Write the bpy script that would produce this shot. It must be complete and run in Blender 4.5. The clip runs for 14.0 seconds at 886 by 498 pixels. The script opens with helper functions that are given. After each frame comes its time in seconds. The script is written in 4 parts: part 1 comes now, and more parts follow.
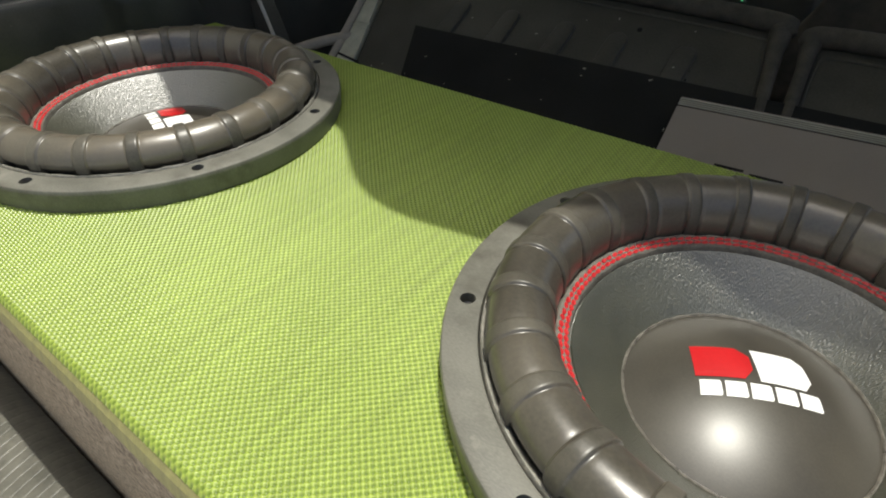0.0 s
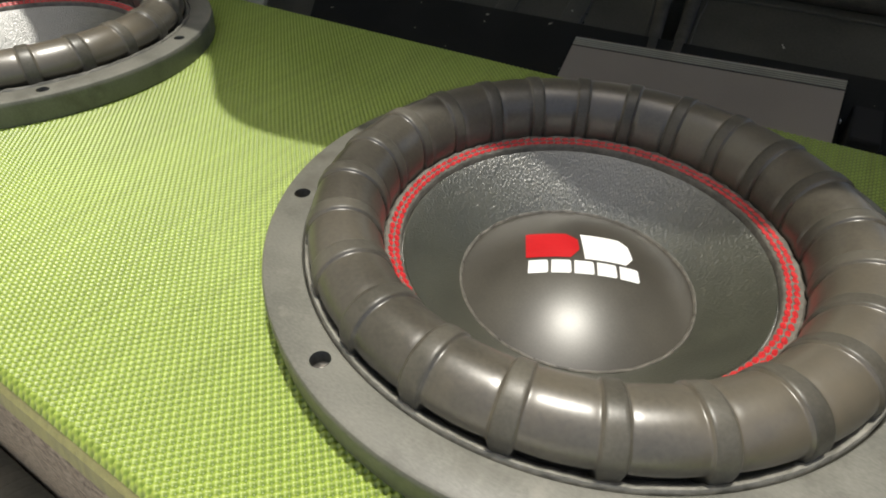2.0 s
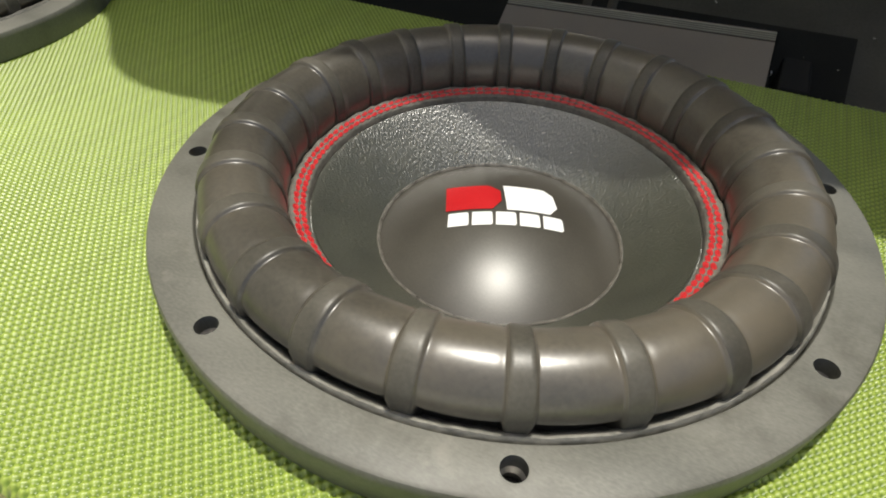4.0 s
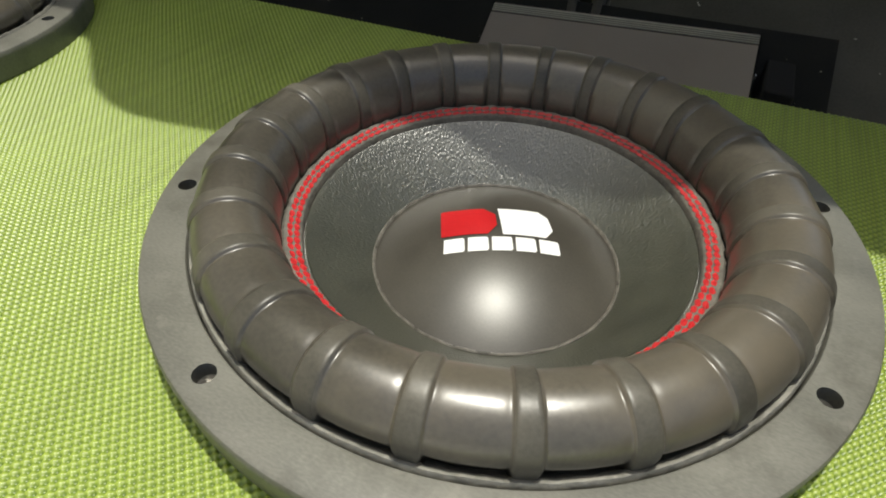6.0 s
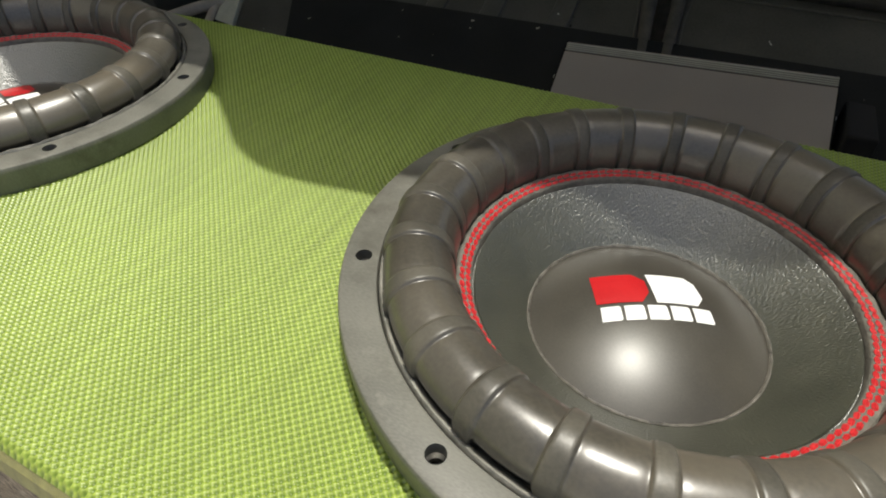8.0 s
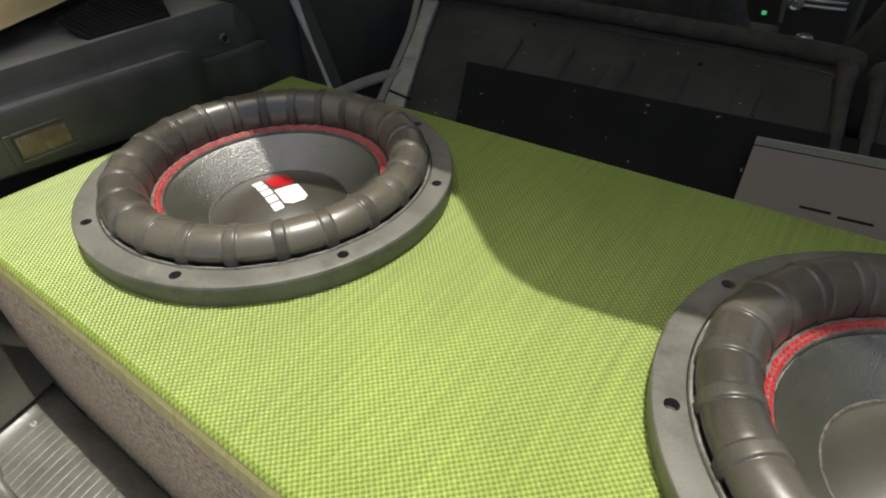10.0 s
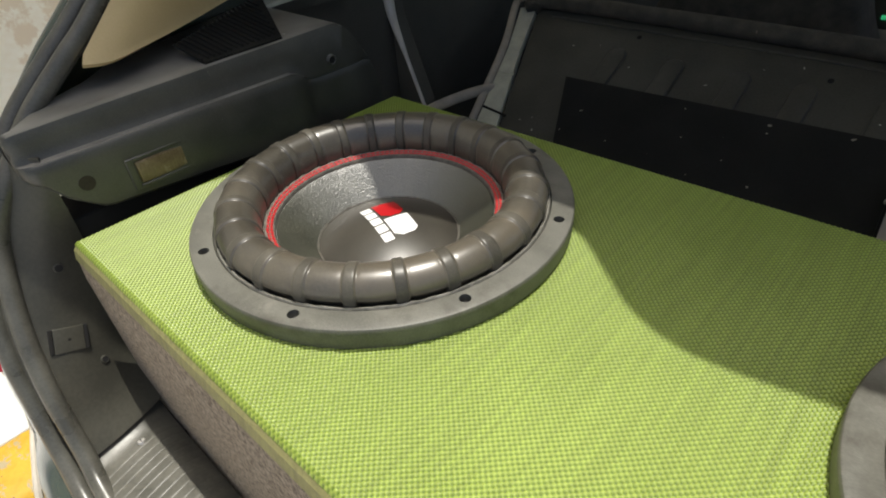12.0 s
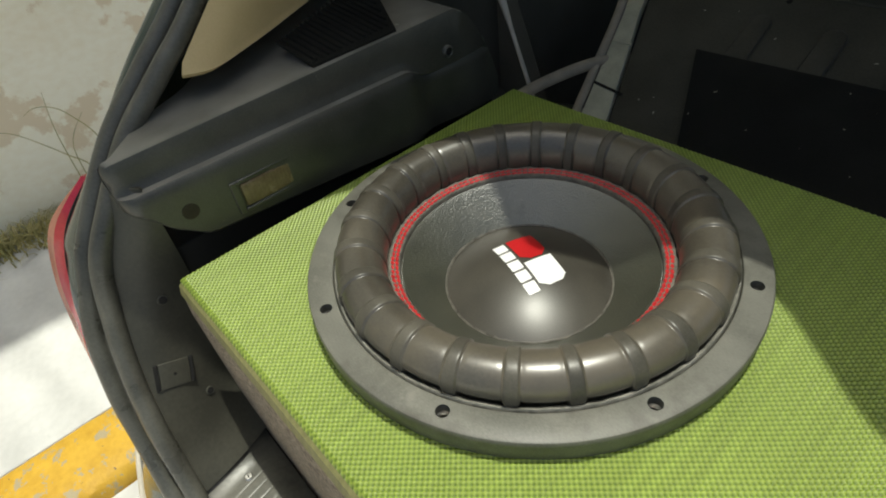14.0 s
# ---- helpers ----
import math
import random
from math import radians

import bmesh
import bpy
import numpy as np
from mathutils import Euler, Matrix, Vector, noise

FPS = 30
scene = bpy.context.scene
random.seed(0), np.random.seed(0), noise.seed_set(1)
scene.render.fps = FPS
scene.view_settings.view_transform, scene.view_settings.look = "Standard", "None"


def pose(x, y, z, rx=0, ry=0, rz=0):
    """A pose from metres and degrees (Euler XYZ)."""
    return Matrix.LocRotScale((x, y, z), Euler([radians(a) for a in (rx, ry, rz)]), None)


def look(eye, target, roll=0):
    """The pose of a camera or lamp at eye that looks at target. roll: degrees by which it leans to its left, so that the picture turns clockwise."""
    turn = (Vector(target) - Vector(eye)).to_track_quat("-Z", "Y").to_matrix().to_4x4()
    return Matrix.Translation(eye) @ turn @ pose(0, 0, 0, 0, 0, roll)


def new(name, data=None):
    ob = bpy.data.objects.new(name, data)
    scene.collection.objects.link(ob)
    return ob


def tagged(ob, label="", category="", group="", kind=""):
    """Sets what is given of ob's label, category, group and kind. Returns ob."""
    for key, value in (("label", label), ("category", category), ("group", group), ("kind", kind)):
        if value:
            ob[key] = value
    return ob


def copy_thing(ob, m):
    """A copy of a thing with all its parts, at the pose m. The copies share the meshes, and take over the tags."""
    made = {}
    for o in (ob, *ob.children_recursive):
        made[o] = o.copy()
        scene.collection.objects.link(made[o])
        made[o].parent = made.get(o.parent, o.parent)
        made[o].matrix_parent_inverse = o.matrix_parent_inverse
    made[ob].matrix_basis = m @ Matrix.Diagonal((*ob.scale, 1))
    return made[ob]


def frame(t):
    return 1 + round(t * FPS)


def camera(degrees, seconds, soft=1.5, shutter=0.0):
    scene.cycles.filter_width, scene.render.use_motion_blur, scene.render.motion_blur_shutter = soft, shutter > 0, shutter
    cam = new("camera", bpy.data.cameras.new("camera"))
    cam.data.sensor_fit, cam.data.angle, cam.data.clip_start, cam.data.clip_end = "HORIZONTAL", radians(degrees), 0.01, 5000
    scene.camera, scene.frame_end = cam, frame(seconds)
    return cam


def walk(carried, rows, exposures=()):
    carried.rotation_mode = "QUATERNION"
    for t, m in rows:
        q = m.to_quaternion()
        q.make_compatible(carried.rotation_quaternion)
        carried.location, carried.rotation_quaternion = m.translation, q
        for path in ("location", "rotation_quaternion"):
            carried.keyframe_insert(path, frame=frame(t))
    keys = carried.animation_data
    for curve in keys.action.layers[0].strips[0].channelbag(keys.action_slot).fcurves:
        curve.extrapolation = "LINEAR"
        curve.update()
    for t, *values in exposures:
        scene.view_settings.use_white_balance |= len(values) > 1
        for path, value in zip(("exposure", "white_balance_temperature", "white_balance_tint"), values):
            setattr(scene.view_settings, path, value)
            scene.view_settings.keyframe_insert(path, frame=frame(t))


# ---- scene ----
cam = camera(75.0, 14.0, soft=1.9)
PATH = [
    (0, (-0.012, -0.246, 1.031), (-0.963, 0.999, -0.212), -0.1),
    (0.5, (0.007, -0.244, 1.024), (-0.903, 1.015, -0.235), 0.3),
    (1, (0.026, -0.242, 1.015), (-0.85, 1.027, -0.259), 0.5),
    (1.5, (0.044, -0.24, 1.006), (-0.795, 1.045, -0.276), 0.8),
    (2, (0.059, -0.236, 0.998), (-0.737, 1.062, -0.299), 1.2),
    (2.5, (0.067, -0.228, 0.984), (-0.672, 1.088, -0.328), 1.6),
    (3, (0.073, -0.224, 0.978), (-0.618, 1.096, -0.356), 1.7),
    (3.2, (0.075, -0.223, 0.977), (-0.603, 1.096, -0.365), 1.8),
    (5.3, (0.075, -0.213, 0.980), (-0.550, 1.122, -0.372), 1.5),
    (5.5, (0.073, -0.212, 0.981), (-0.546, 1.123, -0.373), 1.4),
    (6, (0.066, -0.211, 0.986), (-0.544, 1.13, -0.366), 1.5),
    (6.5, (0.055, -0.213, 0.992), (-0.553, 1.126, -0.363), 1.4),
    (7, (0.04, -0.218, 0.997), (-0.569, 1.121, -0.357), 1.5),
    (7.5, (0.021, -0.225, 1.005), (-0.611, 1.113, -0.34), 0.9),
    (8, (-0.004, -0.236, 1.016), (-0.679, 1.104, -0.307), 0.5),
    (8.5, (-0.033, -0.246, 1.028), (-0.78, 1.086, -0.263), -0.3),
    (9, (-0.065, -0.263, 1.047), (-0.889, 1.05, -0.216), -0.8),
    (9.2, (-0.079, -0.269, 1.055), (-0.932, 1.032, -0.202), -1.0),
    (11.3, (-0.147, -0.289, 1.082), (-1.229, 0.911, -0.097), -3.0),
    (11.5, (-0.151, -0.291, 1.083), (-1.251, 0.893, -0.094), -3.5),
    (12, (-0.175, -0.276, 1.079), (-1.31, 0.845, -0.127), -4.7),
    (12.5, (-0.214, -0.268, 1.082), (-1.358, 0.797, -0.167), -5.6),
    (13, (-0.253, -0.263, 1.086), (-1.427, 0.707, -0.211), -7.2),
    (13.5, (-0.283, -0.255, 1.091), (-1.495, 0.616, -0.24), -8.9),
    (14, (-0.298, -0.244, 1.1), (-1.495, 0.639, -0.237), -8.6),
]
walk(cam, [(t, look(eye, target, roll)) for t, eye, target, roll in PATH],
     exposures=((0, 0.40, 6500, 2), (3, 0.26, 6500, 4), (6.5, 0.21, 6500, 1), (9, 0.33, 6500, 4), (11.5, 0.38, 6500, 5), (13, 0.22, 6500, 1), (14, 0.04, 6500, -3)))


# ---- light ----
SUN_LEAN = 0.13                      # metres along y for each metre of height; the sun stands almost overhead
world = bpy.data.worlds.new("world")
scene.world = world
world.use_nodes = True
wn = world.node_tree.nodes
sky = wn.new("ShaderNodeTexSky")
sky.sky_type = "NISHITA"
sky.sun_disc = False
sky.air_density, sky.dust_density, sky.ozone_density = 0.8, 5.0, 1.0
sky.sun_elevation, sky.sun_rotation = radians(82.5), 0.0
wn["Background"].inputs["Strength"].default_value = 0.122
world.node_tree.links.new(sky.outputs[0], wn["Background"].inputs["Color"])
sun_data = bpy.data.lights.new("sun", "SUN")
sun_data.energy, sun_data.angle, sun_data.color = 3.2, radians(0.6), (1.0, 0.93, 0.86)
sun = new("sun", sun_data)
sun.matrix_world = look((0, SUN_LEAN * 6, 6), (0, 0, 0))


# ---- materials ----
def surface(name, c1, c2, scale=30.0, rough=0.6, metal=0.0, bump=0.1, fine=400.0, spec=0.5, rough_var=0.1,
            specks=0.0, speck_col=(0.5, 0.48, 0.44), stretch=(1, 1, 1), coat=0.0, depth=0.001, fine_only=False):
    """Two-scale mottled paint with grain, wear in the gloss, and, where asked, pale specks of dust."""
    m = bpy.data.materials.new(name)
    m.use_nodes = True
    nt = m.node_tree
    nd, ln = nt.nodes, nt.links
    b = nd["Principled BSDF"]
    co = nd.new("ShaderNodeTexCoord")
    mp = nd.new("ShaderNodeMapping")
    mp.inputs["Scale"].default_value = stretch
    ln.new(co.outputs["Object"], mp.inputs["Vector"])
    big = nd.new("ShaderNodeTexNoise")
    big.inputs["Scale"].default_value, big.inputs["Detail"].default_value = scale, 5
    ln.new(mp.outputs[0], big.inputs["Vector"])
    small = nd.new("ShaderNodeTexNoise")
    small.inputs["Scale"].default_value, small.inputs["Detail"].default_value = fine, 3
    ln.new(mp.outputs[0], small.inputs["Vector"])
    add = nd.new("ShaderNodeMath")
    add.operation = "MULTIPLY_ADD"
    add.inputs[1].default_value = 0.45
    ln.new(small.outputs["Fac"], add.inputs[0])
    sub = nd.new("ShaderNodeMath")
    sub.operation = "SUBTRACT"
    sub.inputs[1].default_value = 0.225
    ln.new(big.outputs["Fac"], sub.inputs[0])
    ln.new(sub.outputs[0], add.inputs[2])
    ramp = nd.new("ShaderNodeValToRGB")
    ramp.color_ramp.elements[0].position, ramp.color_ramp.elements[1].position = 0.3, 0.7
    ramp.color_ramp.elements[0].color, ramp.color_ramp.elements[1].color = (*c1, 1), (*c2, 1)
    ln.new(add.outputs[0], ramp.inputs[0])
    col = ramp.outputs[0]
    if specks > 0:
        vor = nd.new("ShaderNodeTexVoronoi")
        vor.inputs["Scale"].default_value = 60.0
        wob = nd.new("ShaderNodeTexNoise")
        wob.inputs["Scale"].default_value = 60.0
        ln.new(co.outputs["Object"], wob.inputs["Vector"])
        mixv = nd.new("ShaderNodeVectorMath")
        mixv.operation = "MULTIPLY_ADD"
        mixv.inputs[1].default_value = (0.02, 0.02, 0.02)
        ln.new(wob.outputs["Color"], mixv.inputs[0])
        ln.new(co.outputs["Object"], mixv.inputs[2])
        ln.new(mixv.outputs[0], vor.inputs["Vector"])
        lt = nd.new("ShaderNodeMath")
        lt.operation = "LESS_THAN"
        lt.inputs[1].default_value = 0.11
        ln.new(vor.outputs["Distance"], lt.inputs[0])
        gate = nd.new("ShaderNodeSeparateColor")
        ln.new(vor.outputs["Color"], gate.inputs[0])
        gt = nd.new("ShaderNodeMath")
        gt.operation = "LESS_THAN"
        gt.inputs[1].default_value = specks
        ln.new(gate.outputs[0], gt.inputs[0])
        both = nd.new("ShaderNodeMath")
        both.operation = "MULTIPLY"
        ln.new(lt.outputs[0], both.inputs[0])
        ln.new(gt.outputs[0], both.inputs[1])
        mx = nd.new("ShaderNodeMix")
        mx.data_type = "RGBA"
        ln.new(both.outputs[0], mx.inputs["Factor"])
        ln.new(col, mx.inputs["A"])
        mx.inputs["B"].default_value = (*speck_col, 1)
        col = mx.outputs["Result"]
    ln.new(col, b.inputs["Base Color"])
    rr = nd.new("ShaderNodeMapRange")
    rr.inputs["To Min"].default_value, rr.inputs["To Max"].default_value = max(0.02, rough - rough_var), min(1, rough + rough_var)
    ln.new(big.outputs["Fac"], rr.inputs["Value"])
    ln.new(rr.outputs[0], b.inputs["Roughness"])
    b.inputs["Metallic"].default_value = metal
    b.inputs["Specular IOR Level"].default_value = spec
    b.inputs["Coat Weight"].default_value = coat
    if bump > 0:
        bp = nd.new("ShaderNodeBump")
        bp.inputs["Strength"].default_value, bp.inputs["Distance"].default_value = bump, depth
        ln.new((small.outputs["Fac"] if fine_only else add.outputs[0]), bp.inputs["Height"])
        ln.new(bp.outputs[0], b.inputs["Normal"])
    return m


def flake(m, colour, scale, level, soft=0.03):
    """Patches where the paint has come off and the colour below shows; wide and soft ones are smudges."""
    nd, ln = m.node_tree.nodes, m.node_tree.links
    b = nd["Principled BSDF"]
    src = b.inputs["Base Color"].links[0].from_socket
    co = nd.new("ShaderNodeTexCoord")
    ns = nd.new("ShaderNodeTexNoise")
    ns.inputs["Scale"].default_value, ns.inputs["Detail"].default_value, ns.inputs["Roughness"].default_value = scale, 9, 0.65
    ln.new(co.outputs["Object"], ns.inputs["Vector"])
    mr = nd.new("ShaderNodeMapRange")
    mr.inputs["From Min"].default_value, mr.inputs["From Max"].default_value = level, level + soft
    ln.new(ns.outputs["Fac"], mr.inputs["Value"])
    mx = nd.new("ShaderNodeMix")
    mx.data_type = "RGBA"
    mx.inputs["B"].default_value = (*colour, 1)
    ln.new(mr.outputs[0], mx.inputs["Factor"])
    ln.new(src, mx.inputs["A"])
    ln.new(mx.outputs["Result"], b.inputs["Base Color"])


def lighten_level(m, colour, most):
    """Paler patches on the level parts: street dust, with the sky's light put into the colour."""
    nd, ln = m.node_tree.nodes, m.node_tree.links
    b = nd["Principled BSDF"]
    src = b.inputs["Base Color"].links[0].from_socket
    co, geo, sep = nd.new("ShaderNodeTexCoord"), nd.new("ShaderNodeNewGeometry"), nd.new("ShaderNodeSeparateXYZ")
    ln.new(geo.outputs["Normal"], sep.inputs[0])
    lev = nd.new("ShaderNodeMapRange")
    lev.inputs["From Min"].default_value, lev.inputs["From Max"].default_value, lev.inputs["To Max"].default_value = 0.72, 0.98, most
    ln.new(sep.outputs[2], lev.inputs["Value"])
    ns = nd.new("ShaderNodeTexNoise")
    ns.inputs["Scale"].default_value, ns.inputs["Detail"].default_value = 18.0, 7
    ln.new(co.outputs["Object"], ns.inputs["Vector"])
    patch = nd.new("ShaderNodeMapRange")
    patch.inputs["From Min"].default_value, patch.inputs["From Max"].default_value, patch.inputs["To Min"].default_value = 0.3, 0.6, 0.45
    ln.new(ns.outputs["Fac"], patch.inputs["Value"])
    mul = nd.new("ShaderNodeMath")
    mul.operation = "MULTIPLY"
    ln.new(lev.outputs[0], mul.inputs[0])
    ln.new(patch.outputs[0], mul.inputs[1])
    mx = nd.new("ShaderNodeMix")
    mx.data_type = "RGBA"
    mx.inputs["B"].default_value = (*colour, 1)
    ln.new(mul.outputs[0], mx.inputs["Factor"])
    ln.new(src, mx.inputs["A"])
    ln.new(mx.outputs["Result"], b.inputs["Base Color"])


def brushed(m, low, scale):
    """Curved broom strokes left in setting concrete."""
    nd, ln = m.node_tree.nodes, m.node_tree.links
    b = nd["Principled BSDF"]
    src = b.inputs["Base Color"].links[0].from_socket
    co = nd.new("ShaderNodeTexCoord")
    wv = nd.new("ShaderNodeTexWave")
    wv.wave_type = "RINGS"
    wv.inputs["Scale"].default_value, wv.inputs["Distortion"].default_value = scale, 14.0
    wv.inputs["Detail"].default_value, wv.inputs["Detail Scale"].default_value = 3.0, 0.5
    ln.new(co.outputs["Object"], wv.inputs["Vector"])
    mr = nd.new("ShaderNodeMapRange")
    mr.inputs["To Min"].default_value = low
    ln.new(wv.outputs["Fac"], mr.inputs["Value"])
    hue = nd.new("ShaderNodeHueSaturation")
    ln.new(src, hue.inputs["Color"])
    ln.new(mr.outputs[0], hue.inputs["Value"])
    ln.new(hue.outputs[0], b.inputs["Base Color"])


def fabric():
    """Woven lime vinyl cloth: staggered raised yarns, pale on top; shade between them put into the colour."""
    m = surface("woven_lime_cloth", (0.224, 0.308, 0.043), (0.286, 0.380, 0.068), scale=7, rough=0.34, bump=0.25, fine=900, spec=0.58, depth=0.0003)
    nt = m.node_tree
    nd, ln = nt.nodes, nt.links
    b = nd["Principled BSDF"]
    src = b.inputs["Base Color"].links[0].from_socket
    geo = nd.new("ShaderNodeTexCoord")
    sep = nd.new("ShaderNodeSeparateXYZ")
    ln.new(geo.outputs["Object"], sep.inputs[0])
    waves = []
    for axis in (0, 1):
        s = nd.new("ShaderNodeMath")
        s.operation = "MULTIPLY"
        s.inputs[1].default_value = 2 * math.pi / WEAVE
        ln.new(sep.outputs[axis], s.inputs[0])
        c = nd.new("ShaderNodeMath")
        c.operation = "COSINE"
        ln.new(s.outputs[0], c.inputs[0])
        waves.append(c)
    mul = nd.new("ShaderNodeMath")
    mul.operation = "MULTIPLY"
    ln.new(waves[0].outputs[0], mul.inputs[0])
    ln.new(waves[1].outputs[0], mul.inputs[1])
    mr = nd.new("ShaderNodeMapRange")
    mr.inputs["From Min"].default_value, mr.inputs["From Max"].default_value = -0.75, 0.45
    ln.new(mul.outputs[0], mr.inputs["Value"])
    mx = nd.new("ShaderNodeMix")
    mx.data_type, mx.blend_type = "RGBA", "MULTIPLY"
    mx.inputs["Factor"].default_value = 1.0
    # the gaps are darkened in the colour for the shade between the yarns
    gap_shade = nd.new("ShaderNodeMix")
    gap_shade.data_type = "RGBA"
    gap_shade.inputs["A"].default_value, gap_shade.inputs["B"].default_value = (0.47, 0.53, 0.37, 1), (1.12, 1.07, 1.12, 1)
    ln.new(mr.outputs[0], gap_shade.inputs["Factor"])
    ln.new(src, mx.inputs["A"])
    ln.new(gap_shade.outputs["Result"], mx.inputs["B"])
    st = nd.new("ShaderNodeMapping")
    st.inputs["Scale"].default_value = (300.0, 9.0, 1.0)
    st.inputs["Rotation"].default_value = (0, 0, 0.06)
    ln.new(geo.outputs["Object"], st.inputs["Vector"])
    yarn = nd.new("ShaderNodeTexNoise")
    yarn.inputs["Scale"].default_value, yarn.inputs["Detail"].default_value = 1.0, 4
    ln.new(st.outputs[0], yarn.inputs["Vector"])
    yr = nd.new("ShaderNodeMapRange")
    yr.inputs["From Min"].default_value, yr.inputs["From Max"].default_value = 0.25, 0.75
    yr.inputs["To Min"].default_value, yr.inputs["To Max"].default_value = 0.84, 1.15
    ln.new(yarn.outputs["Fac"], yr.inputs["Value"])
    hue = nd.new("ShaderNodeHueSaturation")
    ln.new(mx.outputs["Result"], hue.inputs["Color"])
    ln.new(yr.outputs[0], hue.inputs["Value"])
    ln.new(hue.outputs[0], b.inputs["Base Color"])
    return m


WEAVE = 0.0042
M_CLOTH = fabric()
M_CLOTH_EDGE = surface("folded_cloth_edge", (0.20, 0.19, 0.075), (0.31, 0.295, 0.115), 40, 0.6, bump=0.5, fine=300, stretch=(5, 5, 0.6))
M_CARPET = surface("grey_felt_carpet", (0.1575, 0.132, 0.105), (0.462, 0.385, 0.3026), 260, 0.95, bump=1.0, fine=900, spec=0.1, depth=0.002)
M_FLANGE = surface("painted_grey_steel", (0.102, 0.101, 0.086), (0.186, 0.182, 0.156), 13, 0.48, bump=0.06, fine=500, spec=0.45, rough_var=0.16, stretch=(1, 2.4, 1))
flake(M_FLANGE, (0.072, 0.068, 0.054), 16, 0.52, 0.16)
flake(M_FLANGE, (0.22, 0.21, 0.18), 40, 0.62, 0.14)
M_GASKET = surface("dusty_gasket", (0.14, 0.136, 0.116), (0.30, 0.287, 0.25), 70, 0.42, bump=0.6, fine=300, depth=0.002)
M_RUBBER = surface("dusty_black_rubber", (0.042, 0.038, 0.030), (0.108, 0.096, 0.075), 9, 0.31, bump=0.05, fine=500, spec=0.95, rough_var=0.08)
flake(M_RUBBER, (0.122, 0.104, 0.076), 13, 0.50, 0.20)
M_BAND = surface("dusty_rubber_band", (0.056, 0.052, 0.042), (0.112, 0.103, 0.083), 30, 0.38, bump=0.1, fine=700, spec=0.45, rough_var=0.08)
M_FIBRE = surface("glued_cloth_ring", (0.095, 0.088, 0.074), (0.185, 0.17, 0.143), 150, 0.75, bump=0.8, fine=500)
M_THREAD = surface("red_thread", (0.42, 0.012, 0.018), (0.62, 0.03, 0.035), 300, 0.45, bump=0.2, fine=1500)
M_CONE = surface("glossy_pressed_paper", (0.032, 0.034, 0.022), (0.053, 0.055, 0.036), 45, 0.34, bump=1.0, fine=800, spec=1.0, rough_var=0.04, coat=0.0, depth=0.0007, fine_only=True)
M_CONE.node_tree.nodes["Principled BSDF"].inputs["IOR"].default_value = 1.92
cn = M_CONE.node_tree
co_, sp_ = cn.nodes.new("ShaderNodeTexCoord"), cn.nodes.new("ShaderNodeSeparateXYZ")
cn.links.new(co_.outputs["Object"], sp_.inputs[0])
turn_, far_, both_ = cn.nodes.new("ShaderNodeMath"), cn.nodes.new("ShaderNodeVectorMath"), cn.nodes.new("ShaderNodeCombineXYZ")
turn_.operation, far_.operation = "ARCTAN2", "LENGTH"
cn.links.new(sp_.outputs[1], turn_.inputs[0])
cn.links.new(sp_.outputs[0], turn_.inputs[1])
cn.links.new(co_.outputs["Object"], far_.inputs[0])
cn.links.new(turn_.outputs[0], both_.inputs[0])
cn.links.new(far_.outputs["Value"], both_.inputs[1])
lay_ = cn.nodes.new("ShaderNodeMapping")
lay_.inputs["Scale"].default_value = (100.0, 640.0, 1.0)
cn.links.new(both_.outputs[0], lay_.inputs["Vector"])
fib_ = cn.nodes.new("ShaderNodeTexNoise")          # paper fibres pressed along the radius
fib_.inputs["Scale"].default_value, fib_.inputs["Detail"].default_value = 1.0, 2
cn.links.new(lay_.outputs[0], fib_.inputs["Vector"])
cn.links.new(fib_.outputs["Fac"], cn.nodes["Bump"].inputs["Height"])
M_DOME = surface("satin_black_cap", (0.041, 0.037, 0.030), (0.067, 0.061, 0.049), 25, 0.37, bump=0.05, fine=900, spec=0.65, rough_var=0.05)
M_GLUE = surface("glue_bead", (0.08, 0.075, 0.064), (0.20, 0.185, 0.16), 160, 0.3, bump=0.6, fine=300)
M_SOCKET = surface("dark_brown_hole_disc", (0.016, 0.011, 0.008), (0.030, 0.021, 0.015), 120, 0.6, bump=0.3, fine=600)
# near-black for black parts; on hole discs and fillers it paints the shade
M_HOLE = surface("black_and_recess_shade", (0.008, 0.008, 0.008), (0.014, 0.013, 0.012), 40, 0.9, bump=0)
M_RED = surface("red_print", (0.42, 0.006, 0.010), (0.50, 0.009, 0.013), 40, 0.4, bump=0.03)
M_WHITE = surface("white_print", (0.86, 0.86, 0.85), (0.92, 0.92, 0.91), 40, 0.35, bump=0.03)
M_TRIM = surface("grained_black_trim", (0.042, 0.042, 0.035), (0.080, 0.078, 0.065), 20, 0.40, bump=0.2, fine=700, spec=0.7, specks=0.02, depth=0.0006)
lighten_level(M_TRIM, (0.34, 0.33, 0.30), 0.68)
flake(M_TRIM, (0.17, 0.155, 0.13), 48, 0.69, 0.04)
M_LOUVRE = surface("black_louvre", (0.010, 0.010, 0.009), (0.018, 0.018, 0.016), 30, 0.85, bump=0.1, spec=0.2)
M_BEIGE = surface("beige_pillar_plastic", (0.54, 0.415, 0.205), (0.62, 0.485, 0.26), 10, 0.6, bump=0.15, fine=600)
# underside of the unseen roof; its grey is set for the bounced light
M_LINING = surface("grey_roof_lining", (0.37, 0.37, 0.355), (0.46, 0.46, 0.44), 12, 0.9, bump=0.3, fine=500)
M_LENS = surface("yellowed_lamp_lens", (0.15, 0.105, 0.058), (0.26, 0.19, 0.11), 60, 0.25, bump=0.4, fine=300, spec=0.6)
